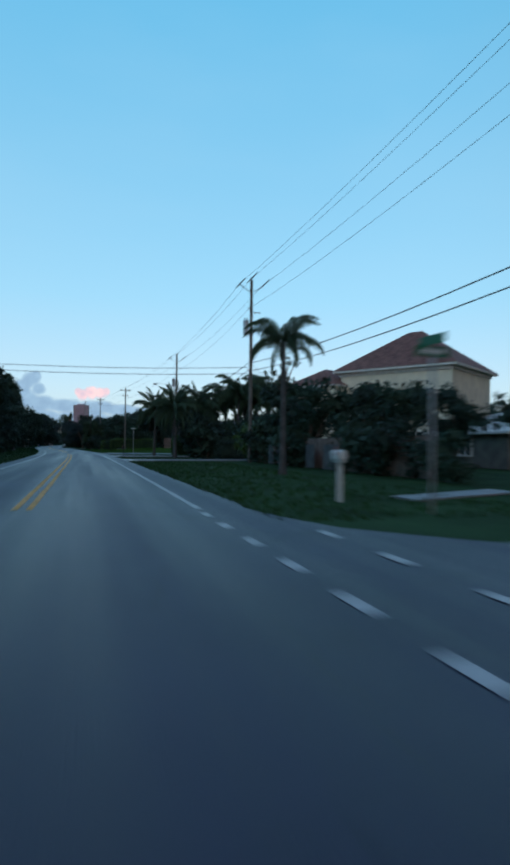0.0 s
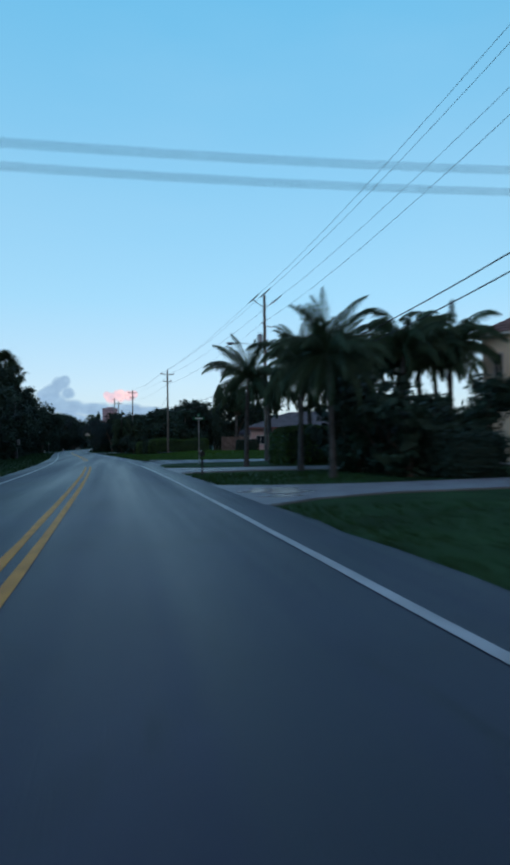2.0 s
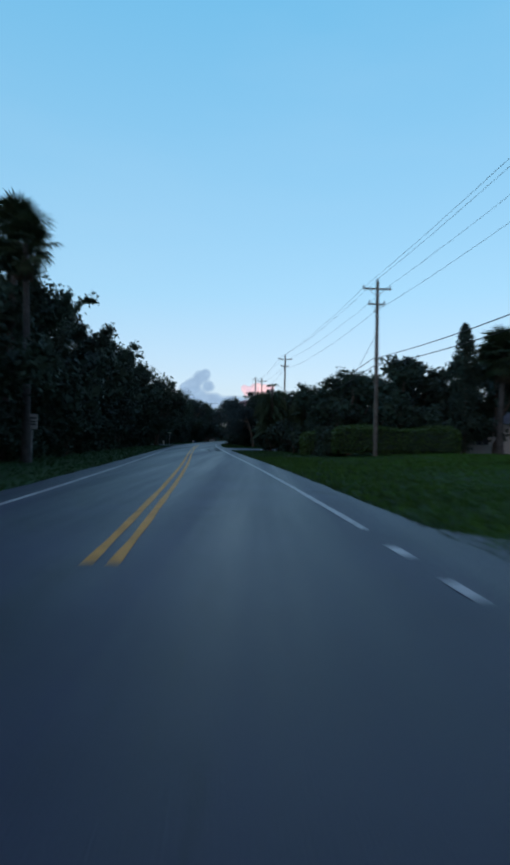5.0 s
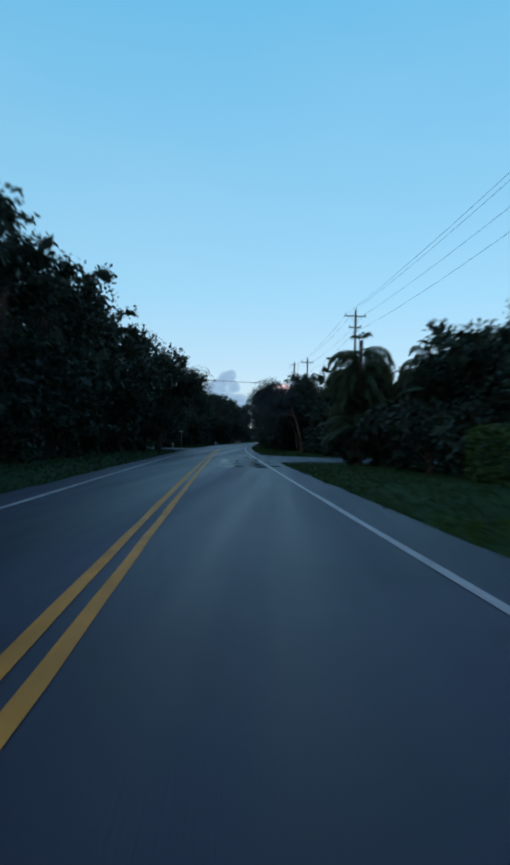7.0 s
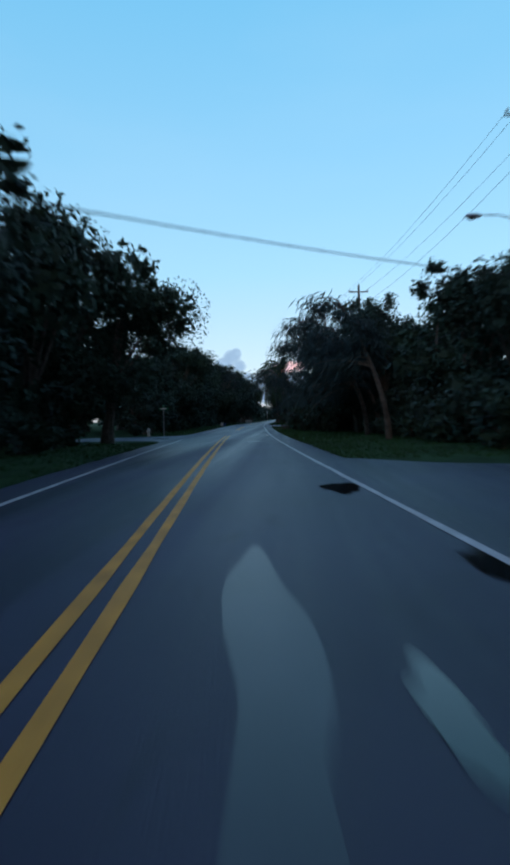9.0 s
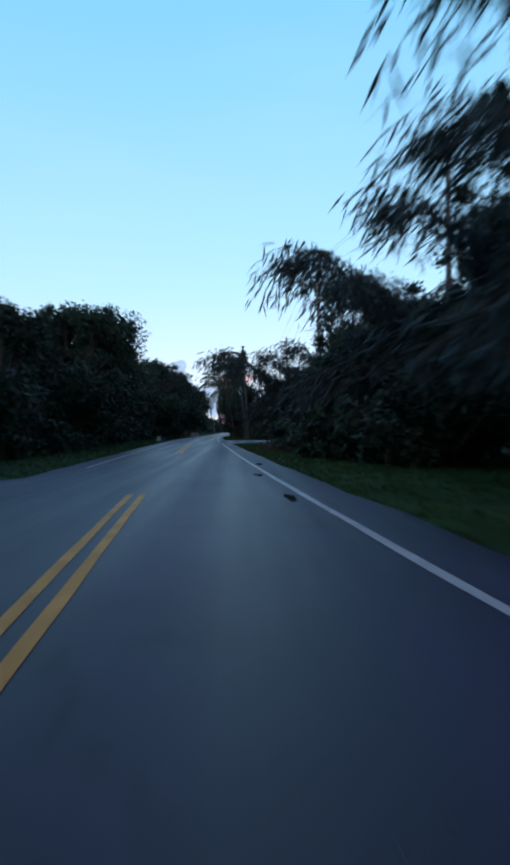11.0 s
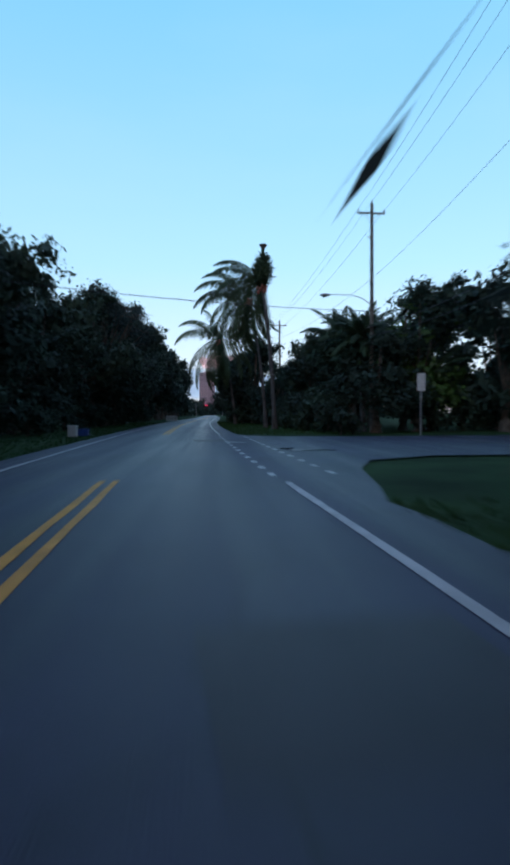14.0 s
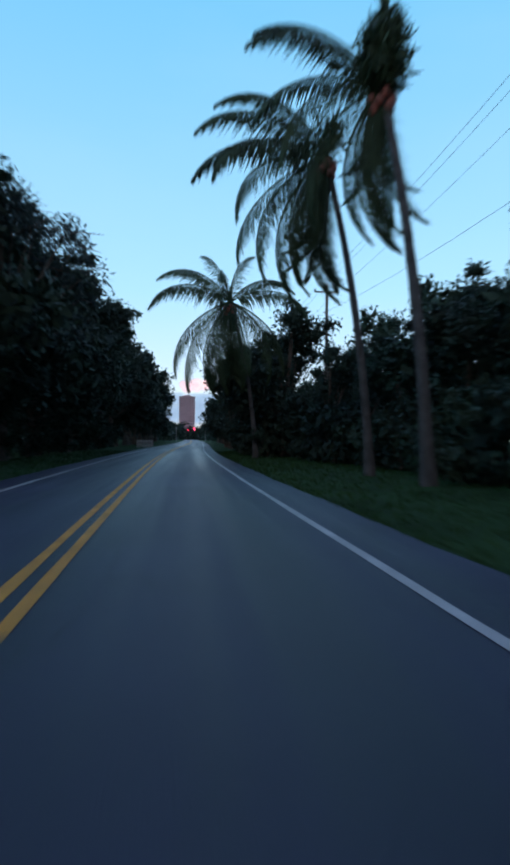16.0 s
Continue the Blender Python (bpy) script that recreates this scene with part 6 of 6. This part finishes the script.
def cloud(y, puffs, tone, label, ragged):
    """A far evening cloud: a bulging sheet whose glow thins out towards a ragged edge. Each puff is (x, z, half width, half height)."""
    m = bpy.data.materials.new("evening_cloud")
    m.use_nodes = True
    n, l = m.node_tree.nodes, m.node_tree.links
    n.remove(n["Principled BSDF"])

    def node(kind, op, a, b=None, c=None):
        q = n.new(kind)
        q.operation = op
        for k, v in enumerate((a, b, c)):
            if v is None:
                continue
            if isinstance(v, bpy.types.NodeSocket):
                l.new(v, q.inputs[k])
            else:
                q.inputs[k].default_value = v
        return q
    geo = n.new("ShaderNodeNewGeometry").outputs["Position"]
    wisp = n.new("ShaderNodeTexNoise")
    wisp.inputs["Scale"].default_value, wisp.inputs["Detail"].default_value, wisp.inputs["Roughness"].default_value = 0.017, 7, 0.62
    l.new(geo, wisp.inputs["Vector"])
    body = None
    for x, z, w, h in puffs:
        q = node("ShaderNodeVectorMath", "SUBTRACT", geo, (x, y, z)).outputs[0]
        q = node("ShaderNodeVectorMath", "MULTIPLY", q, (1 / w, 0, 1 / h)).outputs[0]
        q = node("ShaderNodeVectorMath", "LENGTH", q).outputs["Value"]
        q = node("ShaderNodeMath", "SUBTRACT", 1.0, q).outputs[0]
        body = q if body is None else node("ShaderNodeMath", "SMOOTH_MAX", body, q, 0.25).outputs[0]
    torn = node("ShaderNodeMath", "MULTIPLY_ADD", wisp.outputs[0], ragged, -0.5 * ragged).outputs[0]
    full = node("ShaderNodeMath", "ADD", body, torn).outputs[0]
    thick = n.new("ShaderNodeMapRange")
    thick.interpolation_type = "SMOOTHSTEP"
    thick.inputs[1].default_value, thick.inputs[2].default_value = 0.0, 0.5
    thick.inputs[3].default_value, thick.inputs[4].default_value = 0.0, 0.94
    l.new(full, thick.inputs[0])
    light = n.new("ShaderNodeEmission")
    ramp = n.new("ShaderNodeValToRGB")
    ramp.color_ramp.elements[0].position, ramp.color_ramp.elements[0].color = 0.3, (*tone[0], 1)
    ramp.color_ramp.elements[1].position, ramp.color_ramp.elements[1].color = 0.7, (*tone[1], 1)
    billow = n.new("ShaderNodeTexNoise")
    billow.inputs["Scale"].default_value, billow.inputs["Detail"].default_value = 0.012, 4
    l.new(geo, billow.inputs["Vector"])
    l.new(billow.outputs[0], ramp.inputs[0])
    l.new(ramp.outputs[0], light.inputs[0])
    clear, mix = n.new("ShaderNodeBsdfTransparent"), n.new("ShaderNodeMixShader")
    l.new(thick.outputs[0], mix.inputs[0])
    l.new(clear.outputs[0], mix.inputs[1])
    l.new(light.outputs[0], mix.inputs[2])
    l.new(mix.outputs[0], n["Material Output"].inputs[0])

    def field(x, z):
        return max(1 - math.hypot((x - a) / w, (z - b) / h) for a, b, w, h in puffs)
    step = 8.0
    i0, i1 = int(min(p[0] - 1.5 * p[2] for p in puffs) / step), int(max(p[0] + 1.5 * p[2] for p in puffs) / step)
    j0, j1 = int(min(p[1] - 1.5 * p[3] for p in puffs) / step), int(max(p[1] + 1.5 * p[3] for p in puffs) / step)
    bm = bmesh.new()
    rows = {}
    for i in range(i0, i1 + 1):
        for j in range(j0, j1 + 1):
            f = field(i * step, j * step)
            if f > -0.45 * ragged:
                rows[i, j] = bm.verts.new((i * step, y - 60 * max(0.0, f), j * step))
    for i, j in rows:
        k = [(i, j), (i + 1, j), (i + 1, j + 1), (i, j + 1)]
        if all(q in rows for q in k):
            bm.faces.new([rows[q] for q in k])
    for v in [v for v in bm.verts if not v.link_faces]:
        bm.verts.remove(v)
    tagged(part("backdrop", bm, m), label, kind="structure")


def build_far():
    tower(2490, -24.0, 60, 46, 158, 26, 8, TOWER_WALL, "salmon-pink apartment tower far down the road")
    tower(1700, 66, 30, 20, 62, 16, 6, PALE_WALL, "pale apartment block far beyond the trees", False)
    blue = ((0.125, 0.19, 0.28), (0.17, 0.25, 0.345))
    pink = ((0.34, 0.27, 0.33), (0.60, 0.36, 0.36))
    cloud(4100, [(-400, 290, 130, 85), (-300, 265, 150, 70), (-150, 255, 190, 60), (60, 250, 190, 58), (220, 235, 190, 50), (420, 225, 220, 45), (-330, 165, 280, 95), (-20, 165, 280, 95), (300, 160, 280, 85)], blue, "grey-blue bank of evening cloud", 0.5)
    cloud(3900, [(-395, 350, 70, 62), (-345, 395, 62, 62), (-315, 425, 40, 45), (-300, 345, 52, 45), (-440, 330, 60, 50)], blue, "grey-blue heaped evening cloud", 0.75)
    cloud(3850, [(-30, 312, 50, 40), (25, 328, 55, 48), (80, 326, 50, 44), (-60, 330, 26, 30), (115, 338, 26, 28)], pink, "evening cloud lit pink by the low sun", 0.8)


build_lines_overhead()
build_houses()
build_garden_house()
build_fences()
build_small_things()
build_far()
